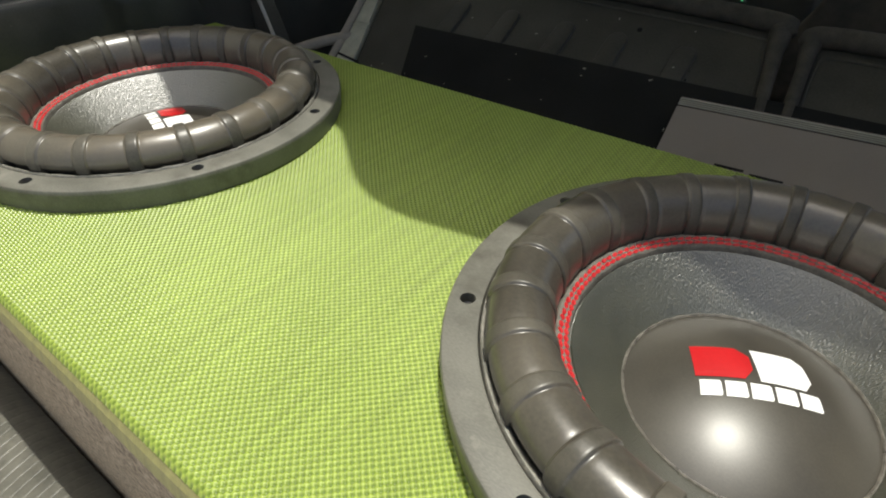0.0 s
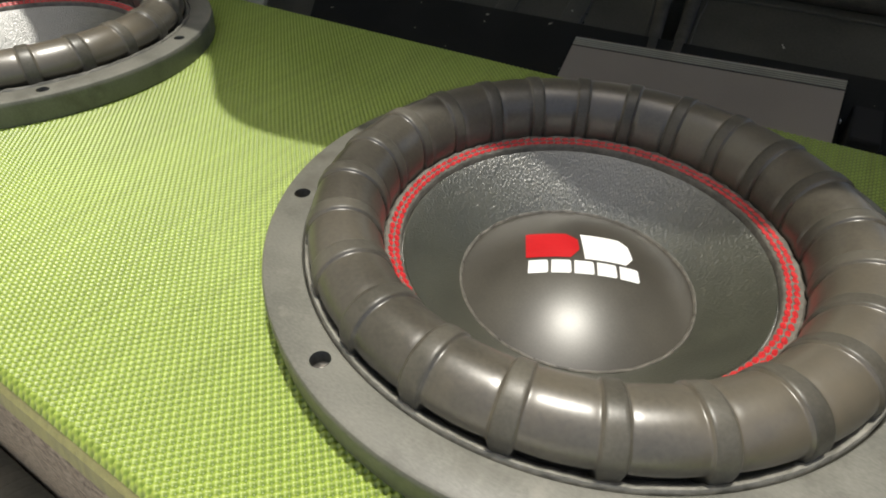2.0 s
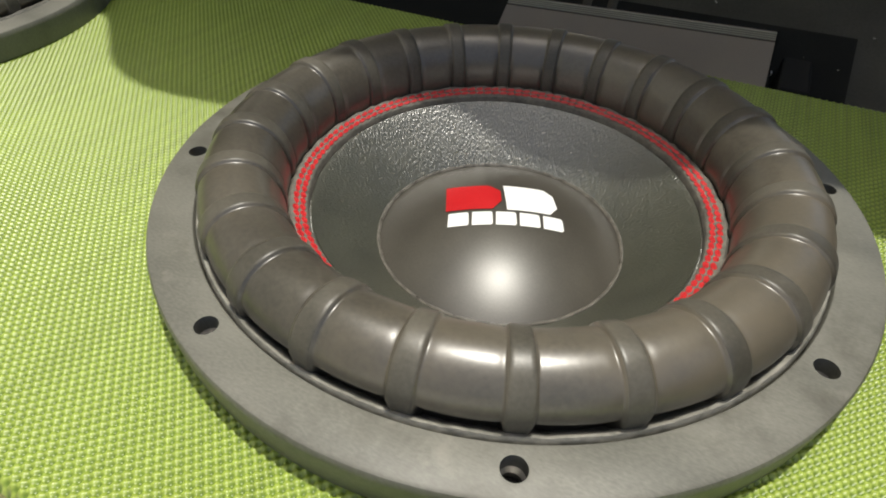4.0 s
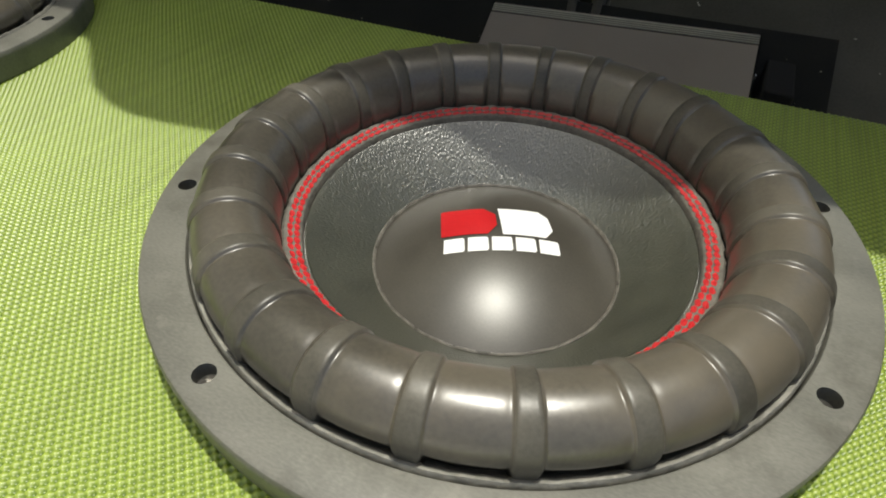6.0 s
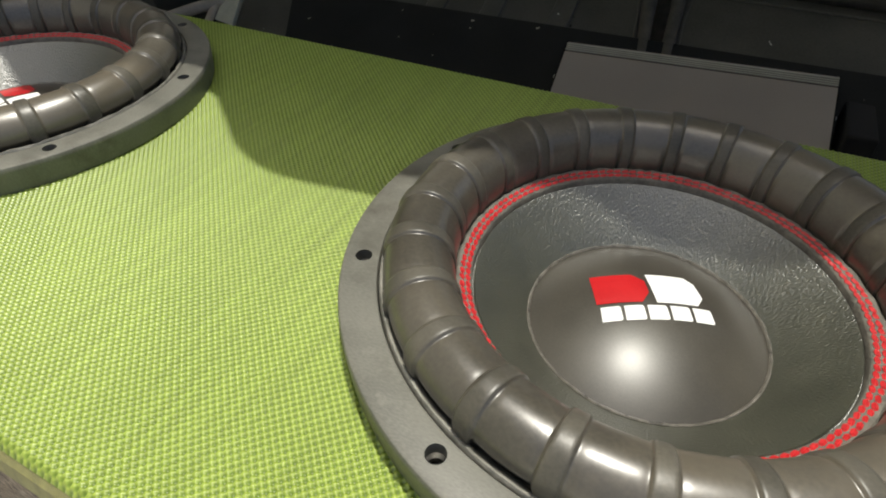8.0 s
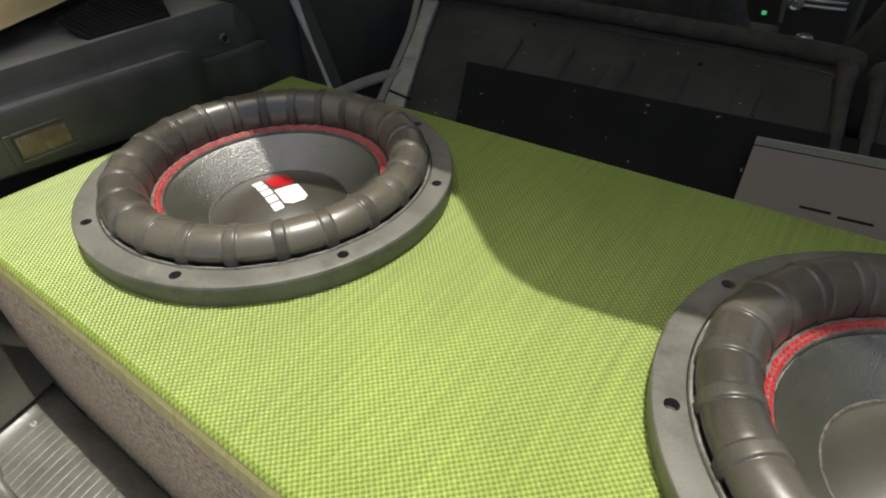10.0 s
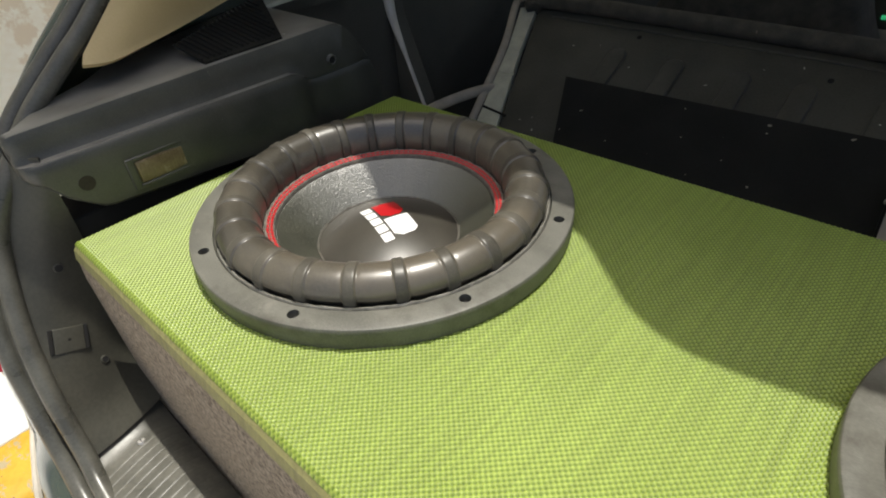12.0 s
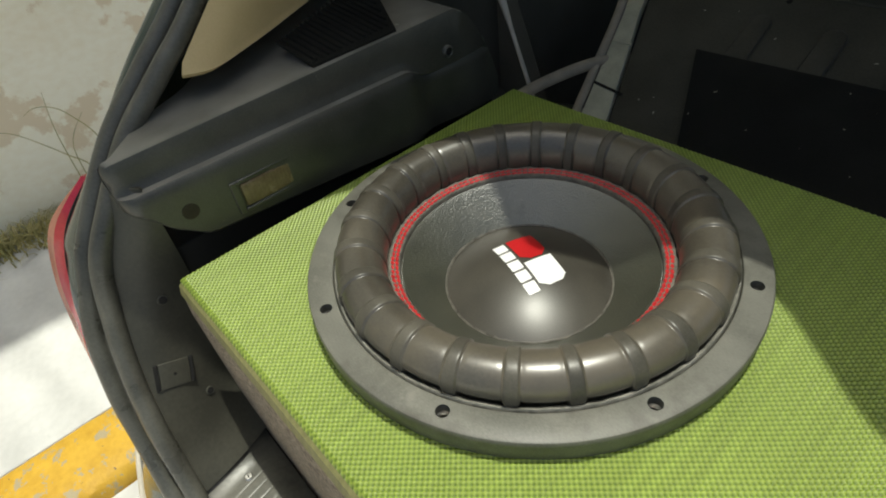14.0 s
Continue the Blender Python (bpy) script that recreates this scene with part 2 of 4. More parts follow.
M_JAMB = surface("dusty_green_paint", (0.044, 0.043, 0.034), (0.078, 0.075, 0.058), 14, 0.42, bump=0.12, fine=300, spec=0.5, specks=0.02)
M_SEAL = surface("weathered_seal_rubber", (0.064, 0.063, 0.053), (0.122, 0.119, 0.10), 30, 0.30, bump=0.15, fine=400)
M_PAINT = surface("dark_green_car_paint", (0.022, 0.045, 0.036), (0.04, 0.06, 0.05), 8, 0.22, bump=0.02, coat=0.6)
M_SILL = surface("worn_sill_plastic", (0.075, 0.074, 0.062), (0.135, 0.130, 0.108), 35, 0.36, bump=0.4, fine=250, specks=0.03)
M_SCREW = surface("zinc_screw", (0.45, 0.44, 0.42), (0.65, 0.63, 0.60), 200, 0.35, metal=0.9, bump=0.2)
M_SEAT = surface("scuffed_black_panel", (0.057, 0.056, 0.048), (0.094, 0.091, 0.078), 9, 0.5, bump=0.3, fine=300, spec=0.3, specks=0.10, depth=0.0006)
M_ROLL = surface("worn_black_upholstery", (0.050, 0.047, 0.040), (0.100, 0.092, 0.077), 40, 0.85, bump=0.6, fine=600, specks=0.05, speck_col=(0.22, 0.18, 0.15))
M_STRIP = surface("galvanised_strip", (0.54, 0.55, 0.46), (0.70, 0.71, 0.60), 40, 0.5, metal=0.1, bump=0.2)
M_BOARD = surface("matt_black_board", (0.0155, 0.0160, 0.0150), (0.0245, 0.0250, 0.0230), 12, 0.8, bump=0.2, spec=0.2, specks=0.16, speck_col=(0.34, 0.32, 0.27))
M_AMP = surface("anodised_grey_amp", (0.315, 0.280, 0.250), (0.365, 0.326, 0.288), 8, 0.5, metal=0.1, bump=0.05, fine=600)
M_DARK = surface("dark_interior", (0.068, 0.066, 0.056), (0.108, 0.104, 0.088), 8, 0.8, bump=0.2)
M_EDGE_SHEEN = surface("pale_edge_sheen", (0.60, 0.58, 0.54), (0.74, 0.71, 0.67), 40, 0.8, bump=0.4)
M_PALE = surface("dusty_grey_hose", (0.38, 0.345, 0.295), (0.50, 0.455, 0.39), 40, 0.75, bump=0.2)
M_LAMPRED = surface("red_lamp_lens", (0.55, 0.012, 0.03), (0.70, 0.02, 0.05), 25, 0.15, bump=0.1, spec=0.7, coat=0.5)
M_LAMPAMB = surface("pale_amber_lens", (0.62, 0.20, 0.12), (0.72, 0.28, 0.18), 25, 0.2, bump=0.1, spec=0.7)
M_BUMPER = surface("cream_bumper", (0.60, 0.54, 0.44), (0.72, 0.66, 0.56), 20, 0.5, bump=0.1)
# mostly out of view; the pale tone is set for light bounced from it
M_ROAD = surface("pale_bounce_road", (0.46, 0.455, 0.435), (0.60, 0.59, 0.565), 3, 0.85, bump=0.3, fine=150)
M_WALK = surface("grey_concrete_pavement", (0.62, 0.615, 0.60), (0.74, 0.73, 0.71), 5, 0.85, bump=0.5, fine=60, depth=0.004)
brushed(M_WALK, 0.84, 3.0)
M_KERB = surface("flaking_yellow_paint", (0.50, 0.285, 0.022), (0.66, 0.40, 0.04), 12, 0.6, bump=0.8, fine=70, specks=0.30, speck_col=(0.16, 0.11, 0.06), depth=0.004)
flake(M_KERB, (0.40, 0.33, 0.20), 30.0, 0.56)
M_WALL = surface("stained_beige_render", (0.86, 0.79, 0.61), (0.96, 0.93, 0.79), 2.4, 0.9, bump=0.7, fine=45, depth=0.004, stretch=(1, 0.8, 1.3))
flake(M_WALL, (0.78, 0.68, 0.51), 3.2, 0.55)
M_GRASS = surface("dry_grass", (0.26, 0.25, 0.08), (0.52, 0.44, 0.20), 30, 0.8, bump=0)
M_CHROME = surface("bright_metal", (0.80, 0.80, 0.78), (0.90, 0.90, 0.88), 60, 0.22, metal=0.7, bump=0)
M_LED = bpy.data.materials.new("green_indicator")
M_LED.use_nodes = True
M_LED.node_tree.nodes["Principled BSDF"].inputs["Emission Color"].default_value = (0.02, 0.8, 0.3, 1)
M_LED.node_tree.nodes["Principled BSDF"].inputs["Emission Strength"].default_value = 0.3


# ---- mesh helpers ----
def part(name, bm, material, parent=None, label="", smooth=False, at=None):
    me = bpy.data.meshes.new(name)
    bmesh.ops.recalc_face_normals(bm, faces=bm.faces)
    bm.to_mesh(me)
    bm.free()
    me.materials.append(material)
    if smooth:
        me.polygons.foreach_set("use_smooth", [True] * len(me.polygons))
        me.set_sharp_from_angle(angle=radians(smooth if smooth is not True else 40))
    ob = new(name, me)
    if parent:
        ob.parent = parent
    if at is not None:
        ob.matrix_basis = at
    return tagged(ob, label)


def thing(name, label, category, m=None, group="", kind=""):
    ob = new(name)
    ob.empty_display_size = 0.05
    if m is not None:
        ob.matrix_basis = m
    return tagged(ob, label, category, group, kind)


def block(x0, x1, y0, y1, z0, z1, bevel=0.002, seg=2, bm=None):
    bm2 = bmesh.new()
    bmesh.ops.create_cube(bm2, size=1, matrix=Matrix.Translation(((x0 + x1) / 2, (y0 + y1) / 2, (z0 + z1) / 2)) @ Matrix.Diagonal((x1 - x0, y1 - y0, z1 - z0, 1)))
    if bevel:
        bmesh.ops.bevel(bm2, geom=bm2.edges[:], offset=bevel, segments=seg, affect="EDGES", profile=0.5)
    return join(bm, bm2)


def join(bm, other):
    if bm is None:
        return other
    me = bpy.data.meshes.new("scratch")
    other.to_mesh(me)
    other.free()
    bm.from_mesh(me)
    bpy.data.meshes.remove(me)
    return bm


def lathe(profile, n=128, closed=False, wobble=None):
    bm = bmesh.new()
    rings = []
    for k in range(n):
        a = 2 * math.pi * k / n
        rings.append([bm.verts.new((r * math.cos(a), r * math.sin(a), z + (wobble(a, r) if wobble else 0))) for r, z in profile])
    m = len(profile)
    for k in range(n):
        p, q = rings[k], rings[(k + 1) % n]
        for i in range(m if closed else m - 1):
            j = (i + 1) % m
            bm.faces.new((p[i], q[i], q[j], p[j]))
    bmesh.ops.remove_doubles(bm, verts=bm.verts, dist=1e-6)
    return bm


def glide(points, steps=6):
    """A smooth curve through the points."""
    p = [Vector(q) for q in points]
    out = []
    for i in range(len(p) - 1):
        a, b, c, d = p[max(i - 1, 0)], p[i], p[i + 1], p[min(i + 2, len(p) - 1)]
        for s in range(steps):
            t = s / steps
            out.append(0.5 * (2 * b + (c - a) * t + (2 * a - 5 * b + 4 * c - d) * t * t + (3 * b - a - 3 * c + d) * t ** 3))
    return out + [p[-1]]


def tube(points, radius, n=12, steps=6, flat=1.0):
    path = glide(points, steps)
    bm = bmesh.new()
    rings, up = [], Vector((0, 0, 1))
    for i, p in enumerate(path):
        d = (path[min(i + 1, len(path) - 1)] - path[max(i - 1, 0)]).normalized()
        if i == 0:
            up = d.orthogonal().normalized()
        up = (up - d * up.dot(d)).normalized()
        side = d.cross(up)
        r = radius(i / (len(path) - 1)) if callable(radius) else radius
        rings.append([bm.verts.new(p + up * math.cos(2 * math.pi * k / n) * r + side * math.sin(2 * math.pi * k / n) * r * flat) for k in range(n)])
    for a, b in zip(rings, rings[1:]):
        for k in range(n):
            bm.faces.new((a[k], a[(k + 1) % n], b[(k + 1) % n], b[k]))
    bm.faces.new(rings[0][::-1])
    bm.faces.new(rings[-1])
    return bm


def loft(rows, thick=0.0):
    bm = bmesh.new()
    vs = [[bm.verts.new(p) for p in row] for row in rows]
    for a, b in zip(vs, vs[1:]):
        for k in range(len(a) - 1):
            bm.faces.new((a[k], a[k + 1], b[k + 1], b[k]))
    bmesh.ops.recalc_face_normals(bm, faces=bm.faces)
    if thick:
        bmesh.ops.solidify(bm, geom=bm.faces[:], thickness=thick)
    return bm


def prism(outline, z0, z1, bevel=0.0, seg=2):
    """A plate with the given outline in x, y."""
    bm = bmesh.new()
    f = bm.faces.new([bm.verts.new((x, y, z0)) for x, y in outline])
    r = bmesh.ops.extrude_face_region(bm, geom=[f])
    bmesh.ops.translate(bm, verts=[v for v in r["geom"] if isinstance(v, bmesh.types.BMVert)], vec=(0, 0, z1 - z0))
    if bevel:
        bmesh.ops.bevel(bm, geom=bm.edges[:], offset=bevel, segments=seg, affect="EDGES", profile=0.5)
    return bm


def disc(r, z0, z1, n=24, at=(0, 0)):
    return prism([(at[0] + r * math.cos(2 * math.pi * k / n), at[1] + r * math.sin(2 * math.pi * k / n)) for k in range(n)], z0, z1)


def carve(ob, cutters):
    """Cut the cutter meshes out of ob's mesh for good."""
    cut = new("cutter", bpy.data.meshes.new("cutter"))
    cutters.to_mesh(cut.data)
    cutters.free()
    bpy.context.view_layer.update()
    cut.matrix_world = ob.matrix_world
    mod = ob.modifiers.new("holes", "BOOLEAN")
    mod.object, mod.solver = cut, "EXACT"
    bpy.context.view_layer.update()
    me = bpy.data.meshes.new_from_object(ob.evaluated_get(bpy.context.evaluated_depsgraph_get()))
    ob.modifiers.clear()
    ob.data = me
    bpy.data.objects.remove(cut)
    me.polygons.foreach_set("use_smooth", [True] * len(me.polygons))
    me.set_sharp_from_angle(angle=radians(35))


# ---- the outside: road, kerb, pavement, wall ----
bm = bmesh.new()
bmesh.ops.create_grid(bm, x_segments=2, y_segments=2, size=60)
tagged(part("ground", bm, M_ROAD), "unseen pale concrete road, its tone set for bounced light", "ground", kind="structure")
bm = block(-1.168, -0.95, -12, 12, -0.02, 0.088, 0.004)
tagged(part("gutter", bm, M_WALK), "pale concrete strip along the kerb", "gutter", kind="structure")
bm = block(-2.40, -1.347, -12, 12, 0.0, 0.12, 0.004)
tagged(part("pavement", bm, M_WALK), "grey concrete pavement beside the wall", "pavement", kind="structure")
rng = random.Random(5)
rows = []
for y in [-12, -6, -3] + [-1.6 + 0.012 * k for k in range(184)] + [1.5, 3, 6, 12]:
    chip = 0.004 * rng.random() + (0.010 * rng.random() if rng.random() < 0.22 else 0.0)
    worn = 0.003 * math.sin(y * 9) + 0.002 * math.sin(y * 23 + 1)
    low = 0.0035 * rng.random()
    rows.append([Vector((x, y, z)) for x, z in ((-1.345, -0.02), (-1.345, 0.120 - low), (-1.336 + 0.5 * chip, 0.126 - low), (-1.29, 0.126 + 0.2 * worn), (-1.23, 0.127 + 0.3 * worn), (-1.195 - chip, 0.126 - 0.5 * low),
                                                (-1.180 - chip + worn, 0.118 - 0.6 * chip), (-1.172 - 0.6 * chip + worn, 0.104 - chip), (-1.169 + 0.5 * worn, 0.06), (-1.166, -0.02))])
tagged(part("kerb", loft(rows), M_KERB, smooth=35), "yellow painted concrete kerb with flaking paint", "kerb", kind="structure")
bm = block(-2.55, -2.20, -12, 12, 0.0, 5.0, 0.01)
tagged(part("wall_street", bm, M_WALL), "stained beige rendered street wall", "wall", kind="structure")
# out of view; added to shade the strip of pavement by the wall
bm = block(-2.55, -1.71, -12, 12, 5.002, 5.12, 0.01)
tagged(part("eaves", bm, M_WALL), "unseen overhang on the street wall, added to shade the pavement", "eaves", kind="structure")


def tuft(cx, cy, n, seed, tall):
    rng = random.Random(seed)
    bm = bmesh.new()
    for _ in range(n):
        x, y = cx + rng.gauss(0, 0.045), cy + rng.gauss(0, 0.07)
        a, lean, h, w = rng.uniform(0, 6.28), rng.uniform(0.3, 1.5), tall * rng.uniform(0.4, 1.0), rng.uniform(0.0014, 0.0034)
        dx, dy = math.cos(a), math.sin(a)
        prev = None
        for s in range(5):
            t = s / 4
            p = Vector((x + dx * lean * h * t * t, y + dy * lean * h * t * t, 0.12 + h * (t - 0.35 * lean * t * t)))
            q = Vector((-dy, dx, 0)) * w * (1 - 0.9 * t)
            cur = (bm.verts.new(p - q), bm.verts.new(p + q))
            if prev:
                bm.faces.new((prev[0], prev[1], cur[1], cur[0]))
            prev = cur
    return bm


for k, (cx, cy, n, tall) in enumerate(((-2.14, -0.42, 260, 0.075), (-2.13, -0.34, 240, 0.075), (-2.15, -0.26, 120, 0.07), (-2.14, -0.56, 160, 0.09), (-2.14, -0.80, 110, 0.10))):
    tagged(part("grass_tuft", tuft(cx, cy, n, k, tall), M_GRASS), "dry olive grass tuft at the foot of the wall", "grass", group="grass along the wall", kind="stuff")
for k, pts in enumerate((((-2.17, -0.06, 0.13), (-2.14, -0.069, 0.315), (-2.14, -0.107, 0.408), (-2.14, -0.136, 0.444), (-2.14, -0.175, 0.459), (-2.14, -0.208, 0.449)),
                         ((-2.16, -0.10, 0.13), (-2.12, -0.13, 0.261), (-2.12, -0.164, 0.310), (-2.12, -0.202, 0.363), (-2.12, -0.243, 0.414), (-2.12, -0.275, 0.438), (-2.12, -0.32, 0.45)),
                         ((-2.18, -0.17, 0.13), (-2.16, -0.16, 0.36), (-2.16, -0.137, 0.484)),
                         ((-2.17, -0.15, 0.13), (-2.16, -0.141, 0.311), (-2.16, -0.074, 0.395)))):
    tagged(part("weed_stalk", tube(pts, lambda t: 0.0020 * (1 - 0.7 * t), 6), M_GRASS, smooth=True), "thin dry weed stalk against the wall", "weed", group="weeds at the wall")

# ---- the car: shell round the boot ----
ZB = 0.802                            # height of the speaker box's top
# rear edge of the unseen roof, drawn from the shadow it must cast
SHADOW_EDGE = [(-0.96, -0.34), (-0.80, -0.285), (-0.74, -0.246), (-0.715, -0.20), (-0.702, -0.11), (-0.685, -0.04), (-0.645, 0.008), (-0.605, 0.036), (-0.575, 0.036), (-0.545, 0.024), (-0.514, 0.013),
        (-0.469, 0.046), (-0.43, 0.062), (-0.37, 0.071), (-0.328, 0.044), (-0.292, 0.017), (-0.255, 0.003), (-0.22, 0.003), (-0.172, 0.012), (-0.13, 0.020),
        (-0.107, 0.036), (-0.085, 0.055), (-0.062, 0.071), (-0.041, 0.0755), (0.0, 0.0755), (0.030, 0.073), (0.063, 0.065), (0.174, 0.067), (0.212, 0.045), (0.252, -0.02), (0.269, -0.11), (0.282, -0.20), (0.307, -0.246), (0.367, -0.285), (0.50, -0.34)]
ROOF_Z = 1.42
shift = SUN_LEAN * (ROOF_Z - ZB)
edge = [(p.x, p.y + shift) for p in glide([(x, y, 0) for x, y in SHADOW_EDGE], 4)]
tagged(part("roof", prism(edge + [(0.50, 2.4), (-0.96, 2.4)], ROOF_Z, ROOF_Z + 0.03), M_LINING), "unseen car roof, its rear edge drawn to cast the shade on the box", "car roof", kind="structure")
tagged(part("floor", block(-0.93, 0.45, -0.24, 2.3, 0.36, 0.40, 0.004), M_DARK), "black carpet of the boot floor", "boot floor", kind="structure")
tagged(part("wall_left", block(-0.9635, -0.955, 0.0, 2.3, 0.30, 0.95, 0.003), M_DARK), "black inner side of the car", "car side", kind="structure")
tagged(part("wall_right", block(0.45, 0.48, -0.2, 2.3, 0.30, 0.92, 0.004), M_DARK), "black inner side of the car", "car side", kind="structure")
tagged(part("wall_front", block(-0.96, 0.48, 2.28, 2.3, 0.30, 0.88, 0.004), M_DARK), "black dashboard side of the cabin", "car cabin", kind="structure")
tagged(part("window_pillar", block(-0.96, -0.92, 0.62, 0.74, 0.95, 1.42, 0.006), M_DARK), "dark pillar between the side windows", "car pillar", kind="structure")

# painted outer shell: plain, to close the car round the boot
tagged(part("roof_skin", prism(edge + [(0.515, 2.42), (-0.975, 2.42)], ROOF_Z + 0.032, ROOF_Z + 0.045), M_PAINT), "unseen dark green roof skin with the shadow-casting edge", "car roof", kind="structure")
for k, (x0, x1, y0) in enumerate(((-0.990, -0.964, 0.33), (0.484, 0.510, -0.20))):
    bm = block(x0, x1, y0, 2.32, 0.22, 0.945, 0.010, 3)
    tagged(part("body_side", bm, M_PAINT), "dark green painted side of the car", "car body", kind="structure")
tagged(part("body_front", block(-0.99, 0.51, 2.305, 3.30, 0.25, 0.90, 0.06, 5), M_PAINT, smooth=True), "dark green painted bonnet and nose of the car", "car body", kind="structure")
for x0, x1 in ((-0.975, -0.945), (0.465, 0.495)):
    for y0, y1 in ((1.30, 1.38), (2.26, 2.32)):
        tagged(part("window_pillar", block(x0, x1, y0, y1, 0.93, ROOF_Z, 0.006), M_DARK), "dark pillar between the car's windows", "car pillar", kind="structure")
tagged(part("window_pillar", block(0.462, 0.492, 0.10, 0.22, 0.91, ROOF_Z, 0.006), M_DARK), "dark pillar between the car's windows", "car pillar", kind="structure")


def wheel(x, y):
    w = thing("wheel", "black rubber tyre on a plain steel wheel", "wheel", pose(x, y, 0.29, 0, 90, 0), group="wheels of the car")
    part("tyre", lathe([(0.19, -0.075), (0.27, -0.08), (0.288, -0.06), (0.29, 0.0), (0.288, 0.06), (0.27, 0.08), (0.19, 0.075)], 48, True), M_SEAL, w, smooth=True)
    part("rim", lathe([(0.19, -0.070), (0.17, -0.05), (0.06, -0.045), (0.06, 0.045), (0.17, 0.05), (0.19, 0.070)], 40, True), M_STRIP, w, smooth=True)
    return w


first = wheel(-0.86, 0.42)
for x, y in ((0.38, 0.42), (-0.86, 2.75), (0.38, 2.75)):
    copy_thing(first, pose(x, y, 0.29, 0, 90, 0))

# ---- jamb, seals and sill round the boot opening ----
SEAL_IN = [(-0.836, 0.10, 1.11), (-0.797, -0.082, 0.960), (-0.786, -0.132, 0.924), (-0.779, -0.182, 0.886), (-0.755, -0.224, 0.848), (-0.747, -0.248, 0.816), (-0.737, -0.264, 0.770),
           (-0.717, -0.277, 0.724), (-0.692, -0.286, 0.675), (-0.662, -0.291, 0.621), (-0.625, -0.296, 0.597), (-0.54, -0.299, 0.583), (-0.25, -0.301, 0.578),
           (0.10, -0.299, 0.583), (0.18, -0.292, 0.61), (0.24, -0.276, 0.70)]
SEAL_OUT = [(-0.855, 0.10, 1.11), (-0.816, -0.091, 0.959), (-0.806, -0.141, 0.922), (-0.797, -0.186, 0.888), (-0.781, -0.221, 0.855), (-0.772, -0.250, 0.819), (-0.768, -0.259, 0.802),
            (-0.757, -0.281, 0.754), (-0.737, -0.295, 0.700), (-0.717, -0.301, 0.655), (-0.682, -0.307, 0.606), (-0.635, -0.312, 0.577), (-0.54, -0.315, 0.560), (-0.25, -0.317, 0.554), (0.20, -0.312, 0.560)]
BODY = [(-0.89, 0.10, 1.11), (-0.84, -0.102, 0.957), (-0.83, -0.154, 0.913), (-0.82, -0.209, 0.854), (-0.83, -0.216, 0.844), (-0.835, -0.254, 0.807), (-0.835, -0.264, 0.785),
        (-0.835, -0.276, 0.755), (-0.832, -0.291, 0.689), (-0.82, -0.308, 0.635), (-0.77, -0.313, 0.598), (-0.72, -0.337, 0.565), (-0.60, -0.348, 0.545), (-0.25, -0.352, 0.538), (0.20, -0.348, 0.545)]

INNER = [(-0.730, -0.197, 0.868), (-0.734, -0.195, 0.82), (-0.737, -0.195, 0.775), (-0.735, -0.197, 0.735), (-0.727, -0.198, 0.70), (-0.722, -0.200, 0.668), (-0.708, -0.200, 0.638), (-0.680, -0.200, 0.612)]
OUTER = [(-0.757, -0.213, 0.868), (-0.748, -0.243, 0.82), (-0.738, -0.258, 0.775), (-0.722, -0.271, 0.735), (-0.705, -0.279, 0.70), (-0.692, -0.283, 0.676), (-0.676, -0.286, 0.645), (-0.656, -0.289, 0.612)]
inn, out = glide(INNER, 8), glide(OUTER, 8)
rows = [[a.lerp(b, s / 10) + Vector((0.005, 0, 0.002)) * math.sin(math.pi * s / 10) for s in range(11)] for a, b in zip(inn, out)]
jamb = tagged(part("door_jamb", loft(rows, 0.003), M_JAMB, smooth=True), "dusty grey-green painted metal jamb of the boot opening", "door jamb", kind="structure")


def jamb_at(u, v):
    """Point and outward normal on the jamb; u down along it, v out towards the seal."""
    i, j = min(int(u * (len(rows) - 1)), len(rows) - 2), min(int(v * 10), 9)
    p, dx, dy = rows[i][j], rows[i + 1][j] - rows[i][j], rows[i][j + 1] - rows[i][j]
    n = dx.cross(dy).normalized()
    return p, (n if n.x > 0 else -n), dy.normalized()


def on_jamb(p, n, side):
    up = n.cross(side).normalized()
    return Matrix.Translation(p) @ Matrix((side, up, n)).transposed().to_4x4()


def nearest(place, along=None):
    """The pose on the jamb's surface nearest to a place."""
    best = min(((Vector(place) - q).length, i, j) for i, row in enumerate(rows) for j, q in enumerate(row))
    p, n, side = jamb_at(best[1] / (len(rows) - 1), best[2] / 10)
    flat = Vector(place) - n * (Vector(place) - p).dot(n)
    if along is not None:
        side = Vector(along)
        side = (side - n * side.dot(n)).normalized()
    return on_jamb(flat + n * 0.001, n, side)


for place, r in (((-0.728, -0.225, 0.768), 0.0034), ((-0.711, -0.237, 0.668), 0.0030)):
    m = nearest(place)
    part("hole_rim", lathe([(r, 0.0), (r * 1.12, 0.0007), (r * 1.3, 0.0004), (r * 1.4, -0.002)], 20), M_JAMB, jamb, smooth=True, at=m)
    part("plug_hole", disc(r, -0.0015, 0.0006, 16), M_HOLE, jamb, at=m)
m = nearest((-0.713, -0.250, 0.706), (-0.005, 0.026, -0.0135))
part("stamped_pad", block(-0.0128, 0.0128, -0.0118, 0.0118, -0.005, 0.0004, 0.0008, 3), M_JAMB, jamb, "raised square stamped pad", True, m)
part("pad_slot", block(0.0130, 0.0165, -0.0118, 0.0118, -0.004, 0.0001, 0.0005, 1), M_HOLE, jamb, at=m)
part("pad_slot", block(-0.0165, -0.0130, -0.0118, 0.0118, -0.004, 0.0001, 0.0005, 1), M_HOLE, jamb, at=m)
part("pad_hole", disc(0.0014, 0.0, 0.0007, 10), M_HOLE, jamb, at=m)
